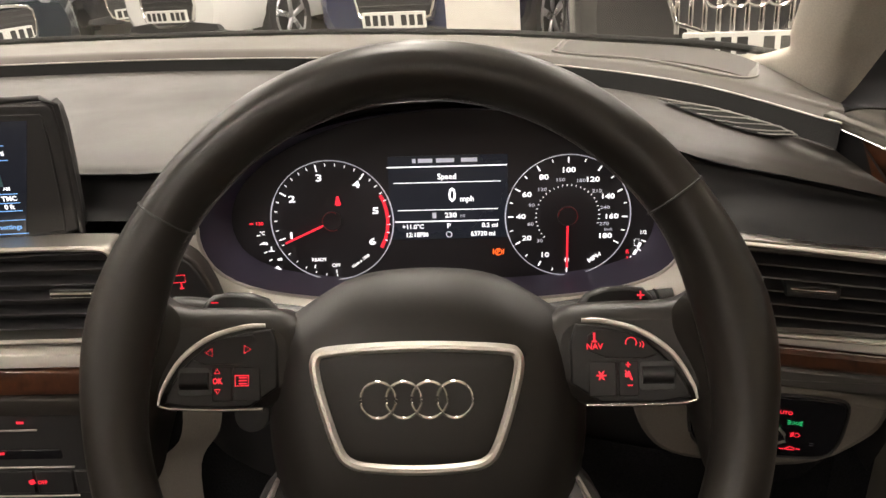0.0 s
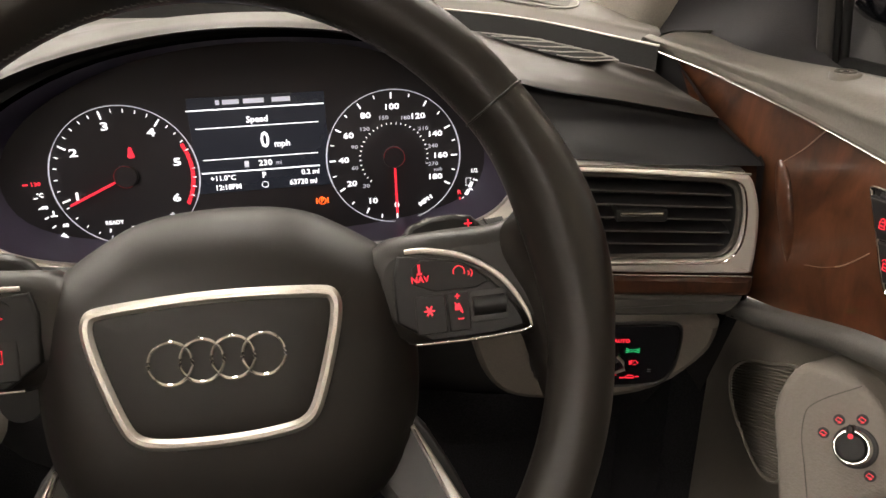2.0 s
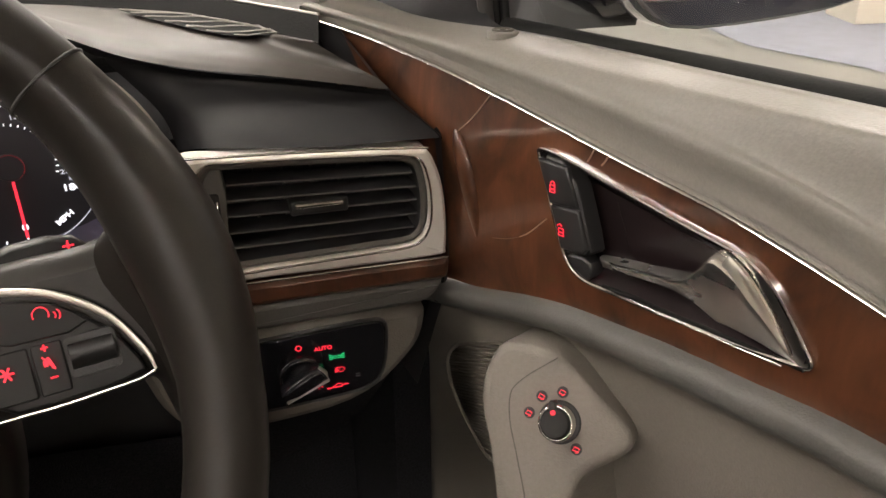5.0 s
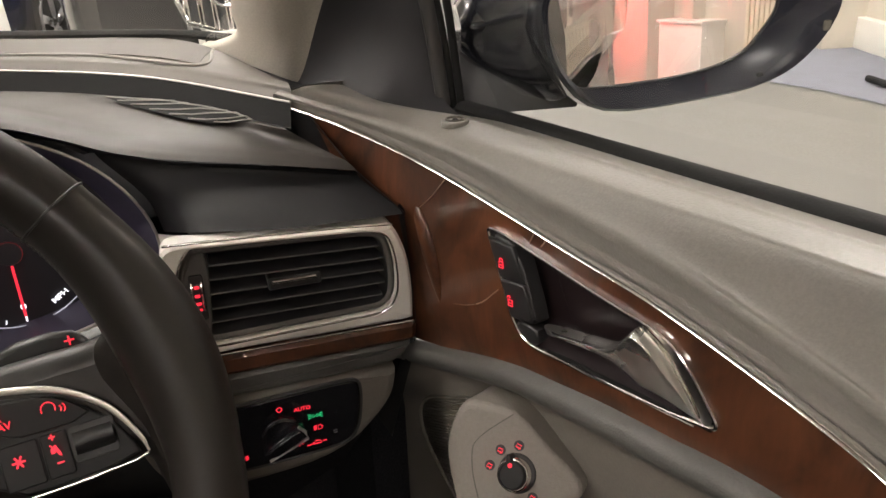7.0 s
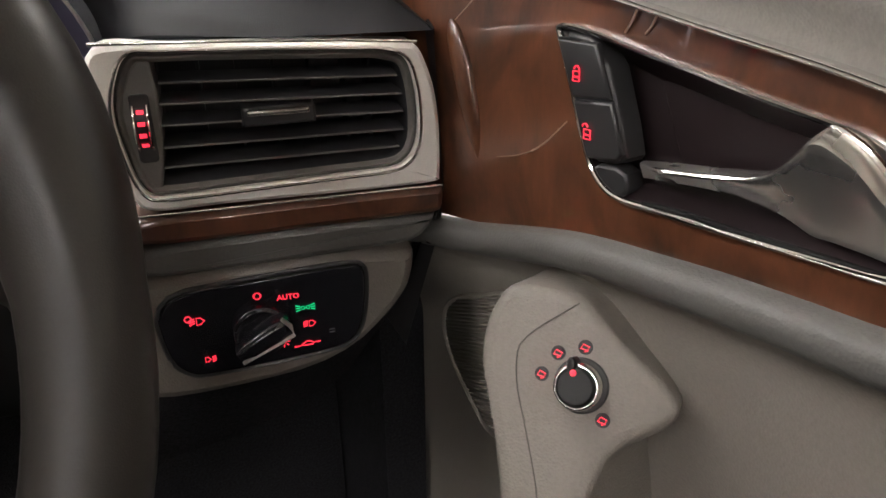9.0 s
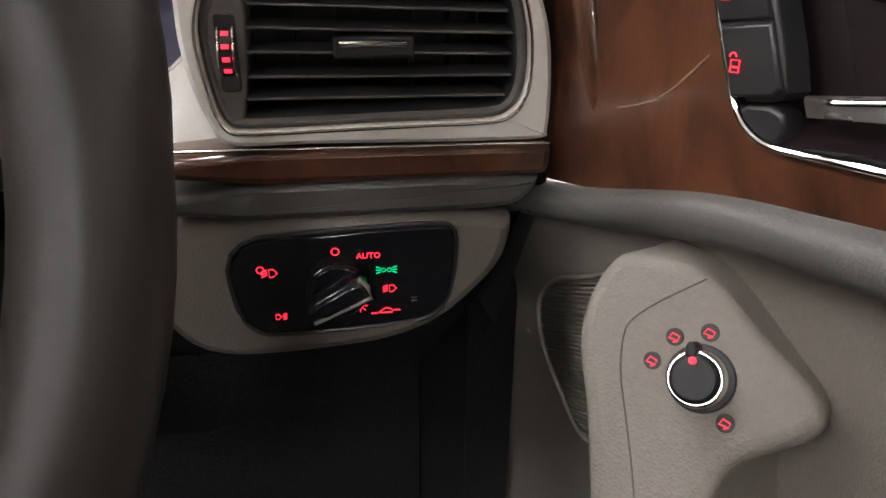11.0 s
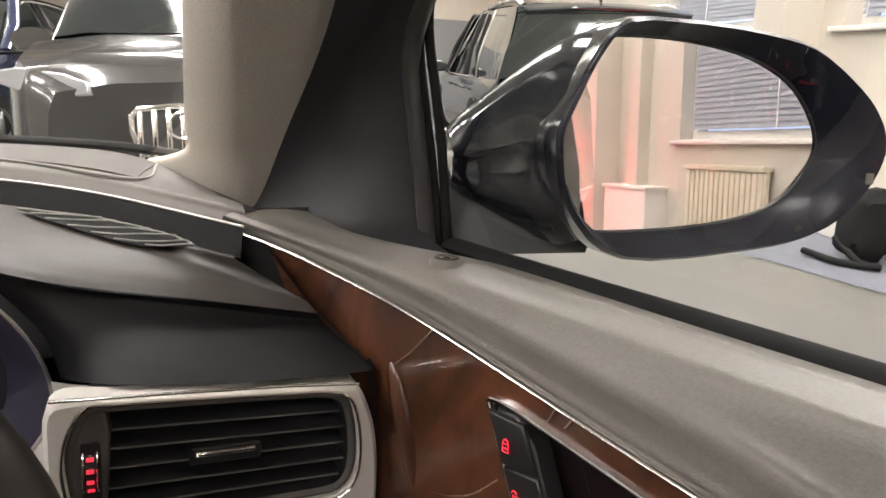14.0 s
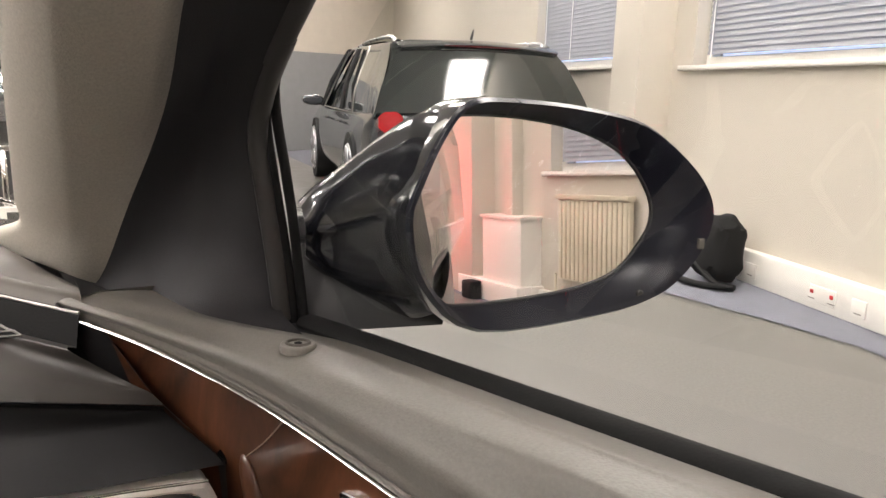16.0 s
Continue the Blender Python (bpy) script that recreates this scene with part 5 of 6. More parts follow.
def display_screen():
    s = thing("display_screen", "black pop-up display screen with blue text", "display screen")
    M = Sheet((-.27, .585, 0), (1, .1, 0), (0, -0.06, 1))
    M.o = Vector((-.27, .585, 0.0)) - M.v * 0 + Vector((0, .055, 0))
    body = chaikin([(-.20, .866), (.0130, .866), (.0185, .930), (.0205, .978), (.0140, .9885), (-.20, .985)], 1)
    part("body", slab(M, body, .016, 0, .003), BLACK, s)
    part("side_edge", tube([M.at(-.2, .9862, -.001), M.at(.010, .9892, -.001), M.at(.0195, .983, -.002), M.at(.0196, .960, -.003), M.at(.0168, .905, -.003), M.at(.0140, .869, -.002)], .0024), BUTTON, s)
    part("bottom_edge", tube([M.at(-.2, .8640, .002), M.at(.012, .8645, .002)], .0020), SATIN, s)
    part("screen_frame", frame_ring(M, chaikin([(-.19, .9785), (.0060, .9785), (.0100, .9740), (.0060, .9000), (.0020, .8760), (-.19, .8740)], 1), chaikin([(-.188, .9770), (.0050, .9770), (.0085, .9730), (.0046, .9005), (.0008, .8775), (-.188, .8755)], 1), .001, .0008, .0003), BUTTON, s)
    sc = part("screen", slab(M, chaikin([(-.187, .9735), (-.0030, .9730), (-.0290, .8765), (-.187, .8765)], 0), .001, .0006, .0003), SCREEN, s)
    each_bar("line", M, [(-.051, b, .052, .0006, 0) for b in (.9549, .9434, .9162, .9087, .9021, .8943, .8827)], BLUE, sc, .0012)
    part("map_tint", bars(M, [(-.056, .9300, .044, .0150, 0)], .0010), material("dim_map_tint", (.02, .05, .05), .4, emit=(.05, .12, .14), power=.35), sc)
    for a, b, wd, mt in ((-.0290, .9490, "mi", WHITE), (-.0320, .9205, "AM", WHITE), (-.0323, .9123, "TMC", WHITE), (-.0340, .9054, "0 ft", WHITE), (-.0375, .8885, "settings", BLUE)):
        text("label", wd, M, a, b, .0056 if wd != "AM" else .0036, mt, sc, .0012)


display_screen()


def console():
    k = thing("centre_console", "black centre console with red-lit buttons and silver lines", "console")
    W = Sheet((-0.24, 0.556, 0.84), (1, 0, 0), (0, .10, 1))
    part("silver_strip", slab(W, [(-.5, -.052), (.004, -.050), (.002, -.0625), (-.5, -.065)], .02, .002, .002), SILVER, k)
    part("wood_strip", slab(W, [(-.5, -.066), (-.001, -.064), (-.006, -.0870), (-.5, -.089)], .02, .002, .003), WOOD, k)
    part("pad_strip", slab(W, [(-.5, -.0895), (.002, -.0875), (-.005, -.106), (-.5, -.108)], .02, .003, .004), DASH, k)
    part("face", slab(W, [(-.5, -.108), (.005, -.106), (-.025, -.30), (-.5, -.30)], .02, -.002, .002), BUTTON, k)
    part("disc_slot", slab(W, rrect(-.20, -.045, -.148, -.138, .003), .002, -.001, .001), GLOSS, k)
    for z in (-.1195, -.1545, -.1825, -.2):
        part("line", tube([W.at(-.3, z - .002, -.0005), W.at(-.036 if z < -.15 else -.062, z, -.0005)], .0009), SATIN, k)
    for i in range(3):
        part("button", slab(W, rrect(-.105 + i * .034, -.073 + i * .034, -.180, -.158, .001), .003, 0, .001), BUTTON, k)
    text("label", "OFF", W, -.0655, -.1690, .0048, RED, k, .0006)
    for q in ((-.0745, -.1685, .005, .0040, 20), (-.074, -.112, .006, .002, 0), (-.080, -.196, .014, .0018, 0), (-.098, -.1415, .010, .002, 10), (-.118, -.1405, .004, .004, 40)):
        part("icon", bars(W, [q], .0006), RED, k)
    part("blue_arc", ring_icon(W, -.052, -.218, .014, .0018, .001, arc=(100, 170)), material("blue_backlight", (.02, .08, .4), .4, emit=(.05, .25, 1), power=1.5), k)
    part("red_arc", ring_icon(W, -.052, -.218, .014, .0018, .001, arc=(10, 80)), RED, k)
    c = thing("screen_button", "black button with a red screen symbol beside the cluster", "button")
    Bn = Sheet((-.163, .556, .845), (1, .15, 0), (0, 0, 1))
    o = chaikin([(-.018, -.030), (.030, -.030), (.022, .005), (.010, .026), (-.006, .030), (-.018, .028)], 1)
    part("surround", slab(Bn, o, .02, .0, .002), DASH, c)
    part("key", slab(Bn, inset(o, .004), .003, .0018, .001), BUTTON, c)
    part("icon", outline_icon(Bn, [(-.004, .004), (.005, .004), (.005, .010), (-.004, .010)], .0004, .0025), RED, c)
    part("icon", bars(Bn, [(.0015, .001, .0009, .005, 0), (.0015, -.001, .003, .0009, 0)], .0026), RED, c)


console()


def light_switch():
    s = thing("light_switch", "gloss black headlamp switch panel with red symbols and rotary knob", "light switch")
    o = chaikin([(-.0745, .7600), (-.03, .7630), (.028, .7655), (.0350, .7625), (.0355, .750), (.0330, .728), (.0270, .7160), (.012, .7120), (-.055, .7085), (-.064, .712), (-.0715, .722)], 2)
    part("panel", slab(V, o, .012, .002, .0015), GLOSS, s)
    part("panel_edge", tube([V.at(p.x, p.y, .0005) for p in inset(o, -.001)], .0012, .0012, True, 6), BUTTON, s)
    kc = (-.0225, .7345)
    kb = part("knob", slab(V, circle(.0150, 36, *kc), .008, .0085, .002), GLOSS, s)
    t = radians(28)
    bar = [(kc[0] + a * math.cos(t) - b * math.sin(t), kc[1] + a * math.sin(t) + b * math.cos(t)) for a, b in ((-.0155, -.0048), (.0150, -.0060), (.0165, .0), (.0150, .0060), (-.0155, .0048))]
    part("grip", slab(V, chaikin(bar, 1), .012, .0190, .0025), GLOSS, kb)
    part("grip_edge", tube([V.at(*bar[0], .0165), V.at(*bar[1], .0175), V.at(*bar[2], .018), V.at(*bar[3], .0175)], .0011), SATIN, kb)
    F = .0028
    text("label", "AUTO", V, -.0069, .7511, .0042, RED, s, F)
    part("icon", ring_icon(V, -.0227, .7541, .0018, .0004, F), RED, s)
    for sx in (-1, 1):
        part("icon", ring_icon(V, .0016 + sx * .0014, .7430, .0010, .0003, F, n=12), GREEN, s)
        part("icon", bars(V, [(.0016 + sx * .0040, .7430 + j * .0014, .0024, .0005, sx * j * 18) for j in (-1, 0, 1)], F), GREEN, s)
    for ca, cb, k in ((.0034, .7326, 1), (-.0540, .7441, 1.15), (-.0530, .7198, .8)):
        part("icon", outline_icon(V, [(ca - .0006 * k, cb - .0018 * k), (ca + .0012 * k, cb - .0016 * k), (ca + .0028 * k, cb), (ca + .0012 * k, cb + .0018 * k), (ca - .0006 * k, cb + .0018 * k)], .00035, F), RED, s)
        part("icon", bars(V, [((ca - .0026 * k) if k > .9 else (ca + .0040), cb + j * .0013, .0026 * k, .0006, 22) for j in (-1, 0, 1)], F), RED, s)
    part("icon", ring_icon(V, -.0587, .7461, .0017, .0004, F, n=12), RED, s)
    part("icon", ring_icon(V, -.0119, .7245, .0014, .0004, .0045, n=12), RED, s)
    part("icon", bars(V, [(-.0119 + .0028 * math.cos(k * .785), .7245 + .0028 * math.sin(k * .785), .0014, .0005, k * 45) for k in range(8)], .0046), RED, s)
    part("icon", outline_icon(V, [(-.003, .7190), (-.0015, .7202), (.0005, .7216), (.0030, .7212), (.0045, .7198)], .0004, F, False), RED, s)
    part("icon", bars(V, [(-.0050, .7188, .003, .0006, 0), (.0065, .7202, .003, .0006, 0), (.0010, .7190, .006, .0006, 0)], F), RED, s)
    part("icon", bars(V, [(.0149, .7268, .0030, .0005, 0), (.0149, .7250, .0030, .0005, 0)], F), material("grey_print", (.12, .12, .12), .6), s)


light_switch()


# ---- driver's door ----
def door_x(y):
    return 0.389 - 0.050 * max(0.0, (y - 0.44) / 0.17) ** 2


DOOR_Y = [-0.95, -0.4, -0.05, 0.10, 0.16, 0.20, 0.28, 0.35, 0.47, 0.55, 0.612]
DOOR_TOP = [.78, .785, .815, .850, .868, .882, .8985, .906, .919, .933, .9455]
DOOR_LOW = [.80, .81, .830, .836, .839, .840, .833, .822, .789, .780, .780]
D = Sheet((0.3875, 0, 0), (0, -1, 0), (0, 0, 1))


def rib(y, z, dx):
    return Vector((door_x(y) - dx, y, z))


def door():
    d = thing("car_door", "car door with walnut veneer, grey vinyl top and taupe lower panel", "car door")
    rows = []
    for y, t, b in zip([*DOOR_Y[:-1], .592], [*DOOR_TOP[:-1], .9414], DOOR_LOW):
        rows.append([rib(y, t, 0), rib(y, t * .75 + b * .25, .0015), rib(y, t * .25 + b * .75, .0015), rib(y, b, 0)])
    hb = chaikin([(-.4190, .8972), (-.4100, .8985), (-.3924, .8975), (-.3522, .8932), (-.3181, .8898), (-.2959, .8882), (-.2830, .8868), (-.2723, .8812), (-.2617, .8712), (-.2539, .8626), (-.2498, .8575), (-.2520, .8535), (-.2810, .8483), (-.3266, .8418), (-.3564, .8386), (-.3760, .8358), (-.3880, .8400), (-.3960, .8500), (-.4070, .8736), (-.4170, .8930)], 2)
    bm = surface(rows, 1000, 100)
    hole = inset(hb, .0018)
    bmesh.ops.delete(bm, geom=[q for q in bm.verts if .24 < q.co.y < .43 and inside(hole, -q.co.y, q.co.z)], context="VERTS")
    part("wood_panel", bm, WOOD, d)
    # the pressed ridge in the veneer near the dash
    ridge = spline([rib(.4955, .889, .0006), rib(.4915, .880, .0008), rib(.4845, .862, .0010), rib(.4785, .843, .0010), rib(.4745, .824, .0006)], 24)
    part("veneer_ridge", tube(ridge, .0065, .0042, seg=18, up=(1, 0, 0), taper=lambda k: .25 + .9 * math.sin(math.pi * min(1, k * 1.02)) ** .7), WOOD, d)
    part("strip_backing", surface([[rib(y, z, .0016), rib(y - .010, z - .02, .0016), rib(y - .030, z - .06, .0016)] for y, z in ((.586, .9397), (.596, .9422), (.609, .9450))], 12, 8), FASCIA, d)
    # pressed lines in the veneer, coloured light brown to imitate their highlights
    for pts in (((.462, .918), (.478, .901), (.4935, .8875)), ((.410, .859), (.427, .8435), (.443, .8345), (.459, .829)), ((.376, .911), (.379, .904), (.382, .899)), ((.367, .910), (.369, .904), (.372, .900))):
        part("veneer_line", tube(spline([rib(y, z, .0012) for y, z in pts], 20), .0005, .0004, seg=8), VENEER_GLINT, d)
    strip = [rib(y, t + .0012, .0035) for y, t in zip([*DOOR_Y[:-1], .603], [*DOOR_TOP[:-1], .9436])]
    part("chrome_strip", tube(spline(strip, 90), 0.0036, 0.0015, seg=12, taper=lambda k: 1 - .5 * max(0, (k - .88) / .12)), CHROME, d)
    rows = []
    for y, t in zip(DOOR_Y, DOOR_TOP):
        x = door_x(y)
        top = .9445 + .010 * max(0, (y - .50) / .11) ** 2
        xo = .441 - .039 * min(1, max(0, (y - .50) / .11)) - .11 * max(0, -y)
        r = min(1.0, (top - t) / .034)
        h = top - t
        rows.append([(x + .004, y, t - .0050), (x + .0012, y, t + .0010), (x + .0006, y, t + .003 + .0042 * r), (x - .0012, y, t + .003 + .0096 * r), (x - .0028, y, t + .003 + .0150 * r), (x - .0022, y, t + .003 + .0198 * r), (x + .0010, y, t + .003 + .0240 * r), (x + .0060, y, t + .004 + (h - .004) * .90), (x + .012, y, top - .0006), (x + .022, y, top + .0012), (max(x + .026 if y > 0 else x + .005, xo - .024), y, .9465 if y < .56 else top), (max(x + .034 if y > 0 else x + .010, xo), y, .941 if y < .56 else top - .004)])
    part("top_pad", surface(rows, 90, 60), PAD, d)
    x = door_x(.612)
    part("pad_end", mesh_from([[Vector(p) for p in ((x - .0015, .612, .9485), (x - .0045, .612, .953), (x + .004, .612, .9535), (x + .02, .612, .957), (.39, .612, .956), (.402, .612, .945))], [Vector(p) for p in ((x, .64, .93), (x, .64, .93), (x + .01, .64, .93), (x + .02, .64, .93), (.39, .64, .93), (.402, .64, .93))]], False), PAD, d)
    part("belt_seal", tube(spline([(.4465 - .11 * max(0, -y), y, .9415 if y > .1 else .9415 - .03 * (.1 - y)) for y in (-0.35, -.1, .1, .2, .4, .530)], 40), 0.0088, .0046), RUBBER, d)
    part("outer_seal", tube(spline([(.4600 - .11 * max(0, -y), y, .9395 if y > .1 else .9375 - .03 * (.1 - y)) for y in (-0.35, -.1, .1, .2, .4, .530)], 40), 0.0022, .0016), LEDGE, d)
    part("door_skin", surface([[(.466, .60, .936), (.474, .60, .88), (.480, .60, .70), (.48, .60, .30)], [(.466, .1, .930), (.474, .1, .87), (.480, .1, .70), (.48, .1, .30)], [(.350, -1.0, .925), (.357, -1.0, .87), (.362, -1.0, .70), (.36, -1.0, .30)], [(.10, -2.3, .93), (.11, -2.3, .88), (.11, -2.3, .72), (.11, -2.3, .32)]], 30, 14), material("outer_door_paint", (.02, .021, .025), .45, coat=0.3), d)
    pin = Sheet((.4045, .479, .9462), (1, 0, 0), (0, 1, 0))
    lp = part("lock_pin", slab(pin, circle(.0092, 32), .006, .0014, .0010), PAD, d)
    part("pin_top", frame_ring(pin, circle(.0066, 28), circle(.0046, 28), .003, .0024, .0006), LEDGE, lp)
    part("pin_hole", slab(pin, circle(.0020, 14), .001, .0018, .0002), RUBBER, lp)
    rolly = [-.95, -.4, 0, .2, .28, .35, .40, .47, .515, .56]
    rollz = [.79, .80, .828, .8400, .833, .822, .8115, .789, .7785, .772]
    part("armrest_roll", surface([[(door_x(y) + .001, y, b + .001), (door_x(y) - .007, y, b - .003), (door_x(y) - .0085, y, b - .010), (door_x(y) - .004, y, b - .017), (door_x(y) + .010, y, b - .022)] for y, b in zip(rolly, rollz)], 70, 14), ROLL, d)
    lowz = [b - .018 for b in rollz]
    part("lower_panel", surface([[(door_x(y) + .004, y, b), (door_x(y) + .012, y, b - .02), (.404, y, b - .06), (.412, y, .62), (.42, y, .42), (.42, y, .30)] for y, b in zip([*rolly[:-1], .62], lowz)], 70, 24), BEIGE, d)
    # grab handle
    part("handle_bezel", frame_ring(D, inset(hb, -.0003), inset(hb, .0017), .012, .0027, .0006), CHROME, d)
    cup = inset(hb, .002)
    cc = Vector((-.33, .868))
    part("handle_cup", mesh_from([[D.at(p.x, p.y, .001) for p in cup], [D.at(p.x, p.y, -.004) for p in inset(cup, .003)], [D.at(p.x, p.y, -.009) for p in inset(cup, .007)], [D.at(*(cc + (p - cc) * .5), -.013) for p in cup]], True, False, True), material('dark_handle_cup', (.013, .0078, .0085), .35, blotch=.1, spec=.4), d)
    lk = part("lock_switch", slab(D, chaikin([(-.4170, .8950), (-.3900, .8962), (-.3705, .8560), (-.3735, .8515), (-.3915, .8478)], 1), .010, .0030, .0015), BUTTON, d)
    part("rocker", slab(D, chaikin([(-.4150, .8928), (-.3918, .8940), (-.3812, .8752), (-.4030, .8712)], 0), .003, .0046, .0012), BUTTON, lk)
    part("rocker", slab(D, chaikin([(-.4024, .8702), (-.3806, .8742), (-.3722, .8562), (-.3745, .8530), (-.3920, .8492)], 0), .003, .0046, .0012), BUTTON, lk)
    part("corner_filler", slab(D, chaikin([(-.3915, .8470), (-.3725, .8505), (-.3690, .8420), (-.3740, .8372), (-.3860, .8410)], 1), .008, .0020, .0015), BUTTON, d)
    for ca, cb, lift in ((-.4005, .8812, 0), (-.3915, .8602, .0014)):
        part("icon", outline_icon(D, [(ca - .0018, cb - .0030), (ca + .0020, cb - .0026), (ca + .0018, cb + .0012), (ca - .0020, cb + .0008)], .0004, .0052), RED, lk)
        part("icon", ring_icon(D, ca - lift, cb + .0016, .0015, .0004, .0052, arc=(0 if not lift else 20, 180)), RED, lk)
        part("icon", bars(D, [(ca, cb - .0012, .0030, .0006, 5)], .0052), RED, lk)
    # the lever: a satin bar with a rolled upper edge that swells into a fin
    up_line = spline([Vector((a, b, 0)) for a, b in ((-.3650, .8556), (-.3520, .8582), (-.3392, .8610), (-.3260, .8642), (-.3133, .8678), (-.3045, .8748), (-.2985, .8836), (-.2942, .8880), (-.2870, .8862), (-.2790, .8818), (-.2690, .8728), (-.2595, .8622), (-.2545, .8560))], 60)
    lo_line = spline([Vector((a, b, 0)) for a, b in ((-.3640, .8412), (-.3520, .8432), (-.3392, .8452), (-.3260, .8462), (-.3135, .8476), (-.3040, .8488), (-.2960, .8498), (-.2890, .8506), (-.2820, .8513), (-.2750, .8521), (-.2680, .8530), (-.2600, .8540), (-.2535, .8548))], 60)
    rows = []
    for i, (a, b) in enumerate(zip(up_line, lo_line)):
        k = i / 59
        h = .0120 * min(1, .30 + k * 9, .35 + (1 - k) * 3)
        grow = min(1, max(0, (k - .24) / .30))
        b = a.lerp(b, .45 + .45 * grow * grow * (3 - 2 * grow) + .10 * max(0, (k - .8) / .2))
        h *= .58 + .42 * grow
        rows.append([D.at(*a.lerp(b, f).xy, h * g) for f, g in ((.02, -.5), (0, .45), (.04, .82), (.11, 1.0), (.22, .98), (.38, .80), (.55, .55 + .15 * k), (.72, .30 + .25 * k), (.88, .10 + .3 * k), (1, -.05 + .25 * k), (1, -.5))])
    part("lever", mesh_from(rows, True, True, True), LEVER, d)
    # chrome tube laid in as the highlight along the lever's rolled top
    part("lever_edge", tube([D.at(p.x, p.y - .0012, .0064 * min(1, .34 + i / 59 * 9)) for i, p in enumerate(up_line[1:24])], .0013, .0011, seg=8, taper=lambda k: .5 + .5 * math.sin(math.pi * k) ** .5), CHROME, d)
    part("fin_ridge", tube([D.at(p.x + .0006, p.y + .0004, .0062) for p in up_line[34:57]], .0012, .0011, seg=8, taper=lambda k: .4 + .6 * math.sin(math.pi * k) ** .5), CHROME, d)
    part("lever_gap", tube([D.at(p.x, p.y - .0014, .0012) for p in lo_line[1:]], .0013, .0010, seg=8), RUBBER, d)
    part("lower_line", tube([D.at(p.x, p.y - .0030, .0022) for p in lo_line[1:54]], .0006, .0006, seg=6), CHROME, d)
    # mirror control box, its face turned up and back
    B = Sheet((.371, .369, .757), (.5145, -.8575, 0), (.4125, .2475, .8767))
    o = closed_spline([(-.0425, .0338), (-.0264, .0372), (-.0078, .0352), (.0180, .0190), (.0350, .0085), (.0402, .0005), (.0370, -.0070), (.0290, -.0145), (.0192, -.0240), (.0148, -.0400), (.0100, -.0800), (-.0120, -.0880), (-.0240, -.0574), (-.0360, -.0280), (-.0480, -.0028), (-.0495, .0170)], 72)
    rows = []
    front = []
    for k, h in ((.000, -.0040), (.0008, -.0018), (.0030, -.0004), (.0060, .0)):
        front.append([B.at(p.x, p.y, h - .35 * max(0, -.020 - p.x) ** 1.4) for p in inset(o, k)])
    back = [Vector((max(.412, q.x), q.y + .012, q.z - .002)) for q in front[0]]
    mid_ = [a.lerp(b, .35) + Vector((0, 0, -.001)) for a, b in zip(front[0], back)]
    cb = part("control_box", mesh_from([back, mid_, *front], True, False, True), BEIGE, d)
    gap = spline([B.at(a, b, .0002 - .35 * max(0, -.020 - a) ** 1.4) for a, b in ((-.0085, .0338), (-.0155, .0272), (-.0224, .0206), (-.0290, .0125), (-.0308, .0056), (-.0275, -.0080), (-.0191, -.0253), (-.0073, -.0520), (-.004, -.075))], 40)
    part("panel_gap", tube(gap, .00035, .0003, seg=6), LEDGE, cb)
    part("knob_seat", slab(B, circle(.0120, 36), .004, .0010, .0008), BLACK, cb)
    kn = part("mirror_knob", slab(B, circle(.0100, 40), .010, .0086, .0010), CHROME, cb)
    part("knob_cap", slab(B, circle(.0086, 36), .003, .0106, .0015), KEY, kn)
    part("knob_pointer", slab(B, chaikin([(-.0050, .0055), (-.0005, .0075), (-.0028, .0122), (-.0060, .0112)], 1), .008, .0110, .001), KEY, kn)
    part("knob_dot", slab(B, circle(.0013, 14, -.0018, .0058), .001, .0122, .0003), RED, kn)
    for a, b in ((-.0127, .0108), (-.0018, .0162), (-.0177, .0001), (.0121, -.0113)):
        s = part("symbol_window", slab(B, circle(.0032, 22, a, b), .002, .0005, .0003), BLACK, cb)
        part("icon", outline_icon(B, [(a - .0017, b - .0009), (a + .0014, b - .0011), (a + .0018, b + .0006), (a - .0009, b + .0012)], .00032, .0009), RED, s)
        part("icon", bars(B, [(a + .0008, b - .0015, .0017, .0005, 30)], .0009), RED, s)
    # ribbed loudspeaker cover
    L = Sheet((0.4005, 0, 0), (0, -1, 0), (0, 0, 1))
    g = closed_spline([(-.5330, .690), (-.5290, .7060), (-.5150, .7200), (-.4900, .7330), (-.4550, .7470), (-.4420, .70), (-.450, .655), (-.475, .640), (-.505, .655), (-.5250, .672)], 60)
    sc = part("speaker_cover", frame_ring(L, g, inset(g, .0028), .012, .0034, .0012), BEIGE, d)
    grill = inset(g, .0030)
    part("backing", slab(L, grill, .006, .0004, .0006), BEIGE, sc)
    along, across = Vector((.90, .436)), Vector((-.436, .90))
    for i in range(-26, 27):
        c = Vector((-.49, .693)) + across * i * .0024
        hits = [k * .001 for k in range(-90, 91) if inside(grill, c.x + along.x * k * .001, c.y + along.y * k * .001)]
        if len(hits) > 5:
            p, q = c + along * hits[0], c + along * hits[-1]
            part("rib", tube([L.at(p.x, p.y, .0010), L.at(q.x, q.y, .0010)], .0007, .0009, seg=6), BEIGE, sc)


door()

CARPAINT = material("grey_car_paint", (0.010, 0.0108, 0.014), 0.16, coat=1.0, blotch=0.04)


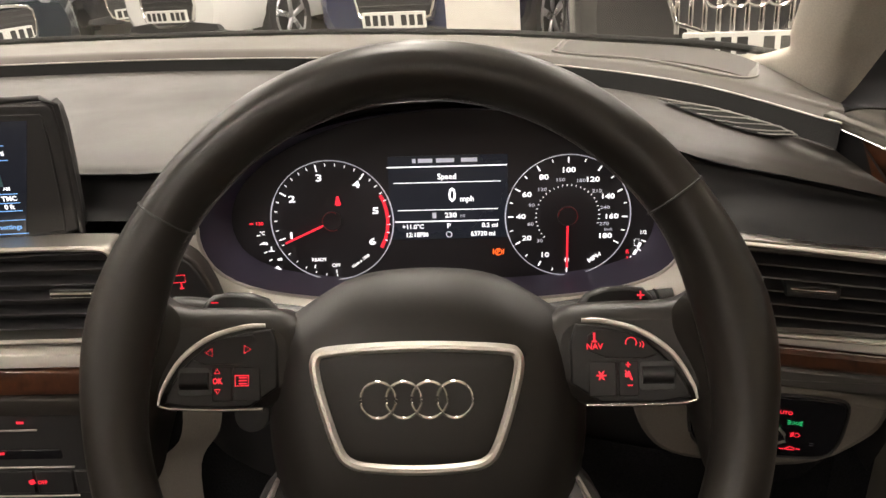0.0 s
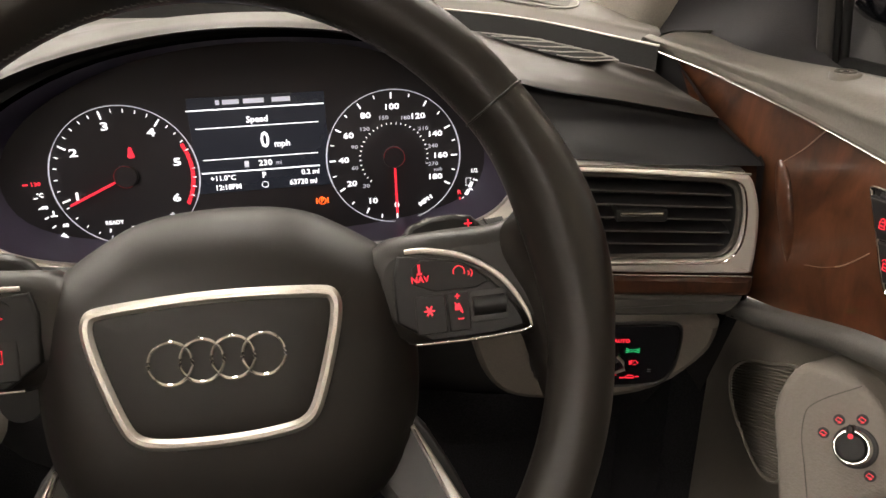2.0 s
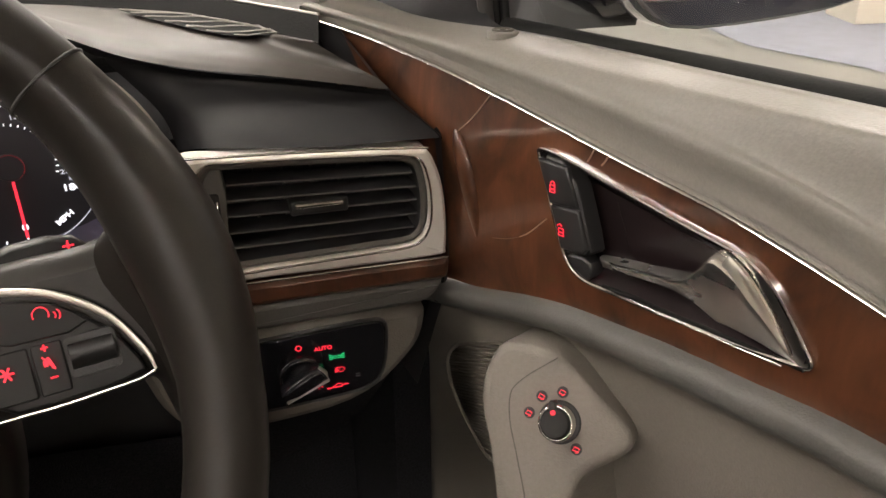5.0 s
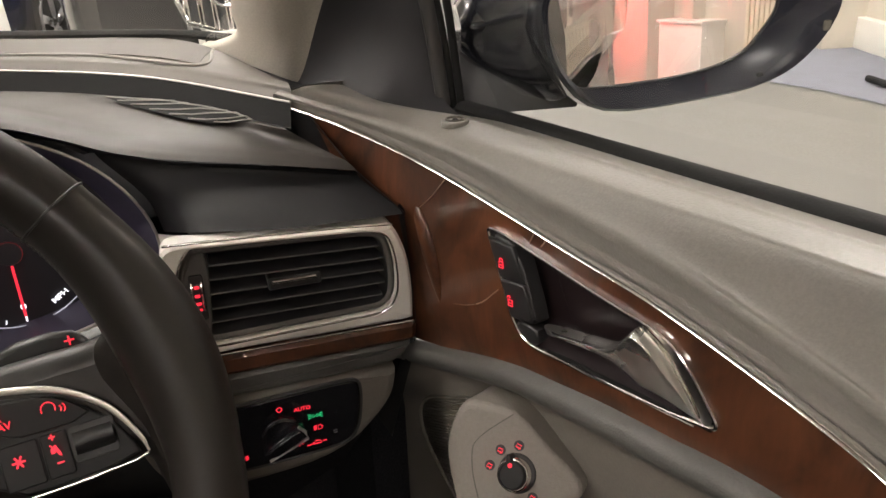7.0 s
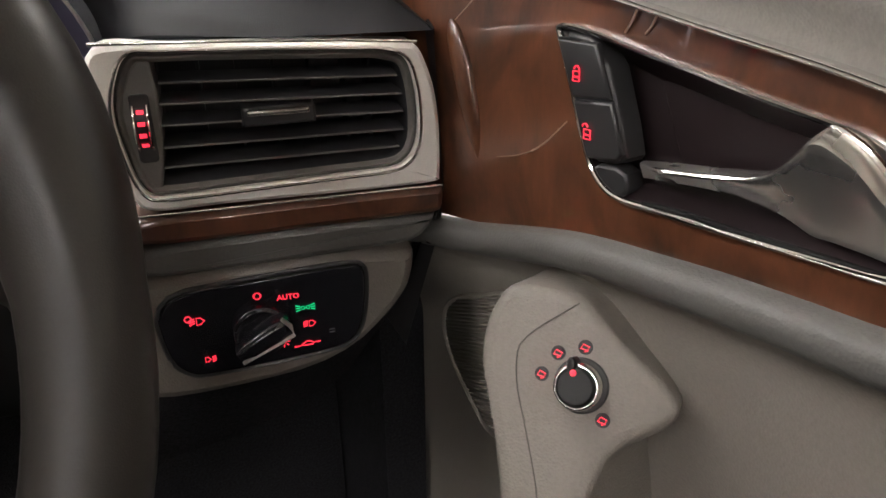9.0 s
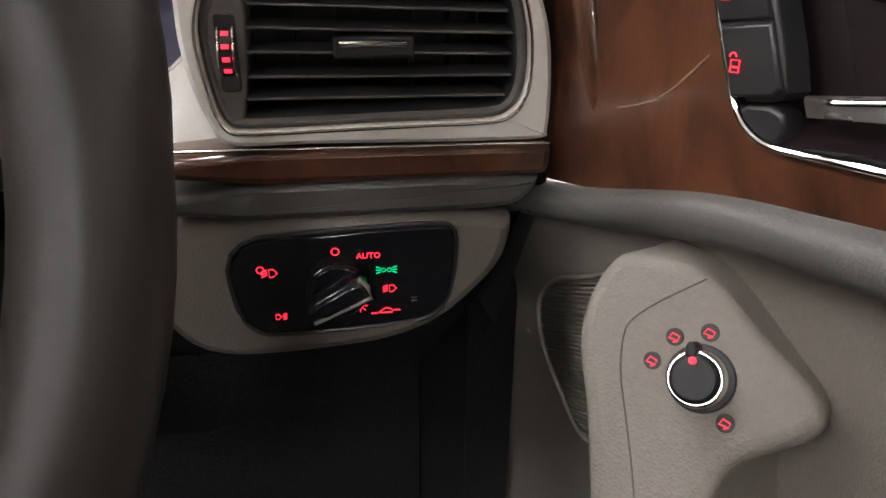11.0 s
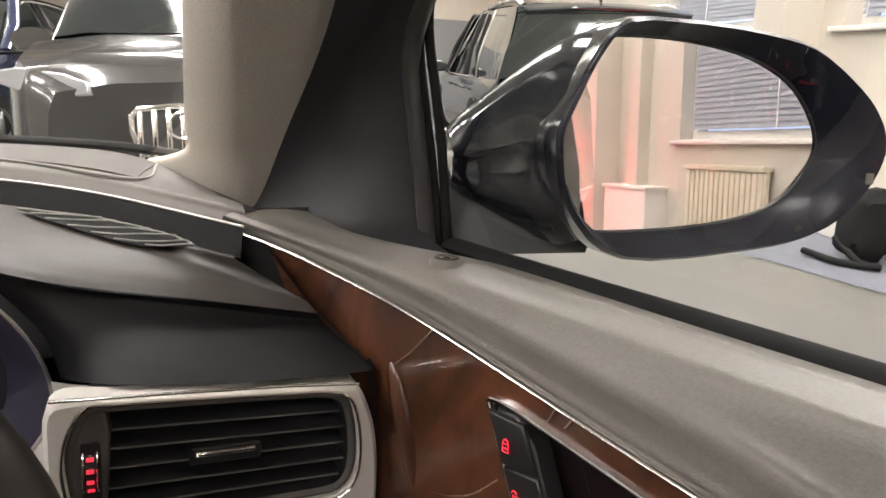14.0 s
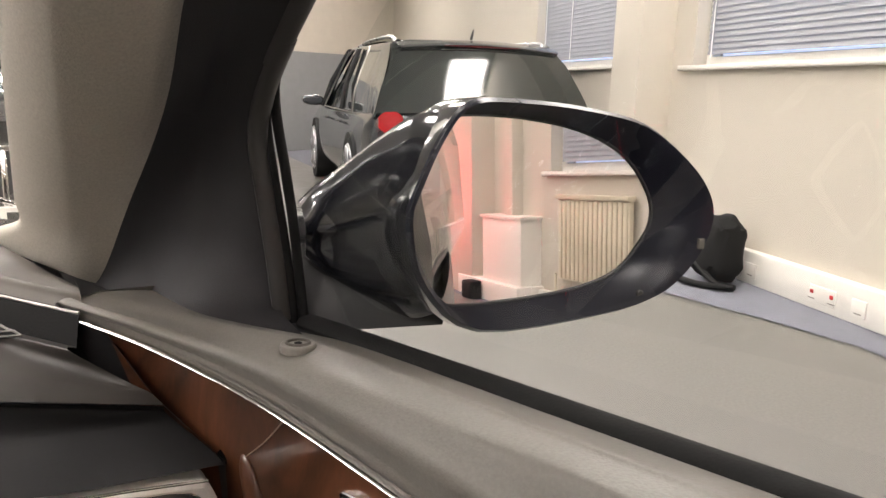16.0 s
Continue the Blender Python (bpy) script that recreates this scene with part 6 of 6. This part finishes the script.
def door_mirror():
    m = thing("door_mirror", "glossy dark grey door mirror with a heated glass", "door mirror")
    G = Sheet((0.545, 0.415, 1.01), (math.cos(radians(25)), -math.sin(radians(25)), 0), (0, 0, 1))
    g = closed_spline([(-.0935, .0031), (-.0830, .0362), (-.0705, .0535), (-.0591, .0567), (-.0254, .0563), (.0109, .0507), (.0392, .0386), (.0570, .0203), (.0640, .0013), (.0565, -.0163), (.0378, -.0350), (-.0003, -.0455), (-.0604, -.0502), (-.0750, -.0455), (-.0840, -.0278)], 64)
    o = closed_spline([(-.0975, -.0020), (-.0920, .0188), (-.0785, .0480), (-.0627, .0640), (-.0320, .0660), (.0099, .0635), (.0480, .0562), (.0805, .0365), (.0975, .0185), (.1030, .0020), (.0985, -.0160), (.0849, -.0345), (.0640, -.0490), (.0250, -.0585), (-.0535, -.0640), (-.0880, -.0370)], 64)
    dark = material("dark_grey_mirror_surround", (0.014, 0.0148, 0.022), 0.30, spec=0.22, blotch=0.05)
    mid = [a.lerp(b, .25) for a, b in zip(o, g)]
    part("surround", mesh_from([[G.at(p.x, p.y, h) for p in q] for q, h in ((o, -.004), (inset(o, .0025), .0010), (mid, .0000), (g, -.012), (inset(g, .002), -.016))], True), dark, m)
    c = Vector((0.0, 0.002))
    rows = []
    for k, h, da, kb in ((1.0, -.004, 0, 1), (1.015, -.012, -.001, 1.01), (1.0, -.032, -.006, 1.0), (.90, -.058, -.014, .92), (.66, -.078, -.022, .72), (.30, -.088, -.030, .36), (.08, -.090, -.032, .1)):
        rows.append([G.at(c.x + (p - c).x * k + da, c.y + (p - c).y * kb, h) for p in o])
    part("housing", mesh_from(rows, True, False, True), CARPAINT, m)
    M = Sheet(G.o, G.u, G.v - G.n * radians(.4))
    gl = [Vector((p.x * 1.005, p.y)) for p in g]
    part("mirror_glass", slab(M, gl, .002, -0.0125, .0003), MIRROR, m, smooth=0)
    part("glass_edge", tube([M.at(p.x, p.y, -.0118) for p in inset(gl, .0004)], .0008, .0008, True, 6), BLACK, m)
    # the arm: one smooth body from the door to the housing, with a crease along it
    rings = []
    for a0, b0, a1, b1, h, bow, qf in ((-.1400, .0015, -.1374, -.0343, -.085, 0, .9), (-.1324, .0120, -.1278, -.0437, -.073, 0, .9), (-.1178, .0263, -.1123, -.0519, -.058, 0, .9), (-.1037, .0402, -.0972, -.0568, -.044, .002, .9), (-.0895, .0530, -.0840, -.0612, -.030, .011, .75), (-.0795, .0572, -.0760, -.0580, -.021, .018, .5), (-.0715, .0560, -.0720, -.0520, -.012, .0225, .25)):
        rings.append([G.at(a0 + (a1 - a0) * f - bow * 4 * f * (1 - f), b0 + (b1 - b0) * f, h + q * qf) for f, q in ((0, -.004), (.03, .004), (.12, .0100), (.28, .0165), (.42, .0212), (.47, .0200), (.52, .0165), (.66, .0168), (.80, .0145), (.93, .008), (1, -.004), (.85, -.020), (.5, -.030), (.15, -.020))])
    cols = [spline([r[i] for r in rings], 26) for i in range(14)]
    part("neck", mesh_from([[c[k] for c in cols] for k in range(26)], True, True, True), CARPAINT, m, smooth=60)
    part("foot", mesh_from([[Vector(q) for q in ring] for ring in (((.449, .556, .938), (.452, .515, .938), (.500, .470, .944), (.500, .500, .944)), ((.452, .556, .962), (.455, .520, .958), (.502, .470, .952), (.502, .500, .954)), ((.456, .556, .985), (.462, .525, .978), (.503, .472, .956), (.503, .502, .958)))], True, True, True), BLACK, m)
    part("indicator", slab(Sheet(G.at(.0930, -.0150, .0005), G.u, G.v - G.u * .15), rrect(-.0026, .0026, -.0034, .0034, .001, 3), .004, .0010, .0008), material("clear_indicator", (.16, .15, .13), .15, blotch=.1), m)
    part("screw", slab(G, circle(.003, 16, .052, -.046), .003, .000, .001), BUTTON, m)


door_mirror()
def pillar():
    a = thing("windscreen_pillar", "cream fabric windscreen pillar trim", "pillar")
    rows = [[(.352, .850, .966), (.340, .812, .966), (.346, .770, .963), (.356, .722, .958), (.366, .700, .953), (.378, .692, .947), (.400, .694, .940)]]
    for z, yt, xt in ((.984, .646, .386), (1.003, .622, .3785), (1.03, .590, .374), (1.066, .546, .369), (1.148, .447, .3417), (1.25, .285, .300), (1.385, .055, .235)):
        yl, yc = yt + .090, yt + .018
        xl, xc = .3385 + .302 * (yl - .7), .372 + .365 * (yc - .7)
        rows.append([(xl + .02, yl + .035, z), (xl, yl, z), (xl * .5 + xc * .5 - .004, yl * .5 + yc * .5, z), (xc - .001, yc + .010, z), (xc + .006, yc, z), (xc * .45 + xt * .55 + .003, yt + .012, z), (xt + .014, yt + .014, z)])
    part("trim", surface(rows, 60, 60), CREAM, a)
    q = thing("quarter_trim", "black plastic quarter trim and window frame of the door", "trim")
    rows = [[(.384, .700, .9425), (.372, .616, .9425), (.376, .551, .9425), (.394, .528, .9425), (.422, .496, .9425)],
            [(.386, .680, .956), (.390, .610, .954), (.398, .570, .953), (.412, .555, .953), (.4345, .545, .953)],
            [(.3785, .622, 1.003), (.402, .602, 1.003), (.410, .585, 1.003), (.418, .568, 1.003), (.4265, .546, 1.003)],
            [(.3690, .546, 1.066), (.388, .553, 1.065), (.398, .555, 1.065), (.408, .552, 1.065), (.4165, .5426, 1.063)],
            [(.3417, .447, 1.148), (.356, .432, 1.150), (.364, .434, 1.150), (.374, .431, 1.150), (.387, .420, 1.150)],
            [(.235, .055, 1.385), (.262, .070, 1.390), (.275, .071, 1.390), (.287, .069, 1.390), (.300, .050, 1.390)]]
    part("panel", surface(rows, 30, 24), TRIMK, q)
    part("frame_strip", tube(spline([(.4372, .5425, .942), (.4314, .5428, .982), (.426, .5448, 1.0185), (.4212, .545, 1.0505), (.4172, .5290, 1.077), (.4092, .4994, 1.0989), (.4038, .4794, 1.1126), (.302, .045, 1.39)], 40), .0060, .0050), material("grey_frame_strip", (.05, .048, .046), .45, blotch=.05), q)
    part("run_seal", tube(spline([(.4434, .5405, .940), (.4365, .5410, .9884), (.431, .5435, 1.0249), (.4255, .5440, 1.062), (.4195, .527, 1.088), (.4109, .4946, 1.1097), (.307, .04, 1.39)], 40), .0035, .0035), RUBBER, q)
    part("run_seal", tube(spline([(.4478, .5358, .940), (.4388, .5345, .9993), (.4339, .5360, 1.032), (.4280, .5380, 1.072), (.4186, .5162, 1.1005), (.412, .4866, 1.1171), (.313, .03, 1.39)], 40), .0030, .0030), RUBBER, q)
    w = thing("side_window", "clear side window glass of the door", "car window")
    pane = part("pane", mesh_from([[Vector((.461, .53, .93)), Vector((.461, -.35, .92)), Vector((.395, -1.4, .92))], [Vector((.445, .52, 1.06)), Vector((.445, -.35, 1.05)), Vector((.375, -1.4, 1.05))], [Vector((.325, .05, 1.38)), Vector((.325, -.35, 1.38)), Vector((.27, -1.4, 1.36))]], False), GLASS, w)
    pane.visible_shadow = False
    ws = thing("windscreen", "clear curved windscreen above the dashboard", "windscreen")
    x0, x1 = -1.02, .372
    pane = part("pane", surface([[(x0, .80, .965), (-.65, 1.08, .968), (-.3, 1.14, .968), (.05, 1.06, .968), (x1, .79, .965)], [(-.90, .45, 1.18), (-.62, .66, 1.20), (-.33, .70, 1.205), (-.05, .66, 1.20), (.27, .45, 1.18)], [(-.82, .16, 1.385), (-.6, .26, 1.40), (-.33, .28, 1.405), (-.06, .26, 1.40), (.20, .16, 1.385)]], 20, 24), GLASS, ws)
    pane.visible_shadow = False
    part("edge_band", tube(spline([(-1.0, .83, .972), (-.65, 1.10, .978), (-.4, 1.145, .978), (-.1, 1.115, .978), (.10, 1.035, .978), (.22, .94, .978), (.32, .845, .978), (.362, .79, .975)], 50), .006, .004), RUBBER, ws)
    r = thing("car_shell", "roof, far side and floor of the car", "car body", kind="structure")
    part("lining", box_bm((-1.0, -1.9, 1.405), (0.32, 0.20, 1.44), .01), CREAM, r)
    part("floor_pan", box_bm((-1.12, -2.0, 0.22), (0.42, 1.0, 0.28)), CARPET, r)
    part("bulkhead", box_bm((-1.12, 0.95, 0.28), (0.42, 1.0, 0.94)), CARPET, r)
    part("side_kick", box_bm((0.375, 0.58, 0.28), (0.41, 0.96, 0.90)), CARPET, r)
    part("far_door", box_bm((-1.12, -1.9, 0.28), (-1.06, 0.7, 0.93)), LEDGE, r)
    part("rear_seats", box_bm((-1.0, -1.5, 0.28), (0.20, -0.75, 0.98), .05), DASH, r)
    part("footwell_carpet", surface([[(-.20, .90, .32), (.10, .90, .32), (.36, .88, .32)], [(-.20, .78, .30), (.10, .78, .30), (.37, .76, .30)], [(-.20, .3, .295), (.10, .3, .295), (.38, .3, .295)]], 8, 8), CARPET, r)
    for x in (.02, .15):
        pd = thing("pedal", "black rubber pedal in the footwell", "pedal", "pedals")
        part("plate", slab(Sheet((x, .72, .42), (1, 0, 0), (0, .5, .86)), rrect(-.035, .035, -.05, .05, .008), .015, 0, .003), RUBBER, pd)
        part("arm", tube([(x, .735, .42), (x, .80, .55), (x, .78, .66)], .009), BLACK, pd)
    # unseen; placed well behind the car to redden the wall in the mirror
    t = thing("tail_lamp", "lit red tail lamp of the car, set far back beside the wall", "tail lamp", at=(-0.12, -5.12, 0.62))
    part("lens", slab(Sheet((0, 0, 0), (1, 0, 0), (0, 0, 1)), rrect(-.16, .02, -.07, .07, .02), .04, .02, .01), material("lit_tail_lamp", (.4, .01, .01), .2, emit=(1, .03, .04), power=170), t)
    part("housing", slab(Sheet((0, .06, 0), (1, 0, 0), (0, 0, 1)), rrect(-.17, .03, -.08, .08, .02), .04, .0, .01), BLACK, t)
    # unseen lamps, added to brighten the dash, vents and door
    for label, at, power in (("unseen fill lamp added in the roof lining above the windscreen", (-.30, .03, 1.402), FRONT_FILL_POWER), ("unseen fill lamp added in the roof lining over the rear seats", (-.16, -.62, 1.402), REAR_FILL_POWER)):
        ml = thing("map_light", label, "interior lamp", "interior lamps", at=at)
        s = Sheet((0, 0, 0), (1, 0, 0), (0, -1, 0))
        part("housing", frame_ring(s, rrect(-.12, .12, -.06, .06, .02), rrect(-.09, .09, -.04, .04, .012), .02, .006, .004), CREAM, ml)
        part("lens", slab(s, rrect(-.089, .089, -.039, .039, .012), .005, .002, .001), material("fill_lamp_lens", (.8, .8, .8), .4, emit=(1.0, .915, .85), power=power), ml)


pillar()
for ob in list(scene.objects):
    if ob.parent is None and ob not in OUTSIDE:
        ob.matrix_basis = LEAN @ ob.matrix_basis
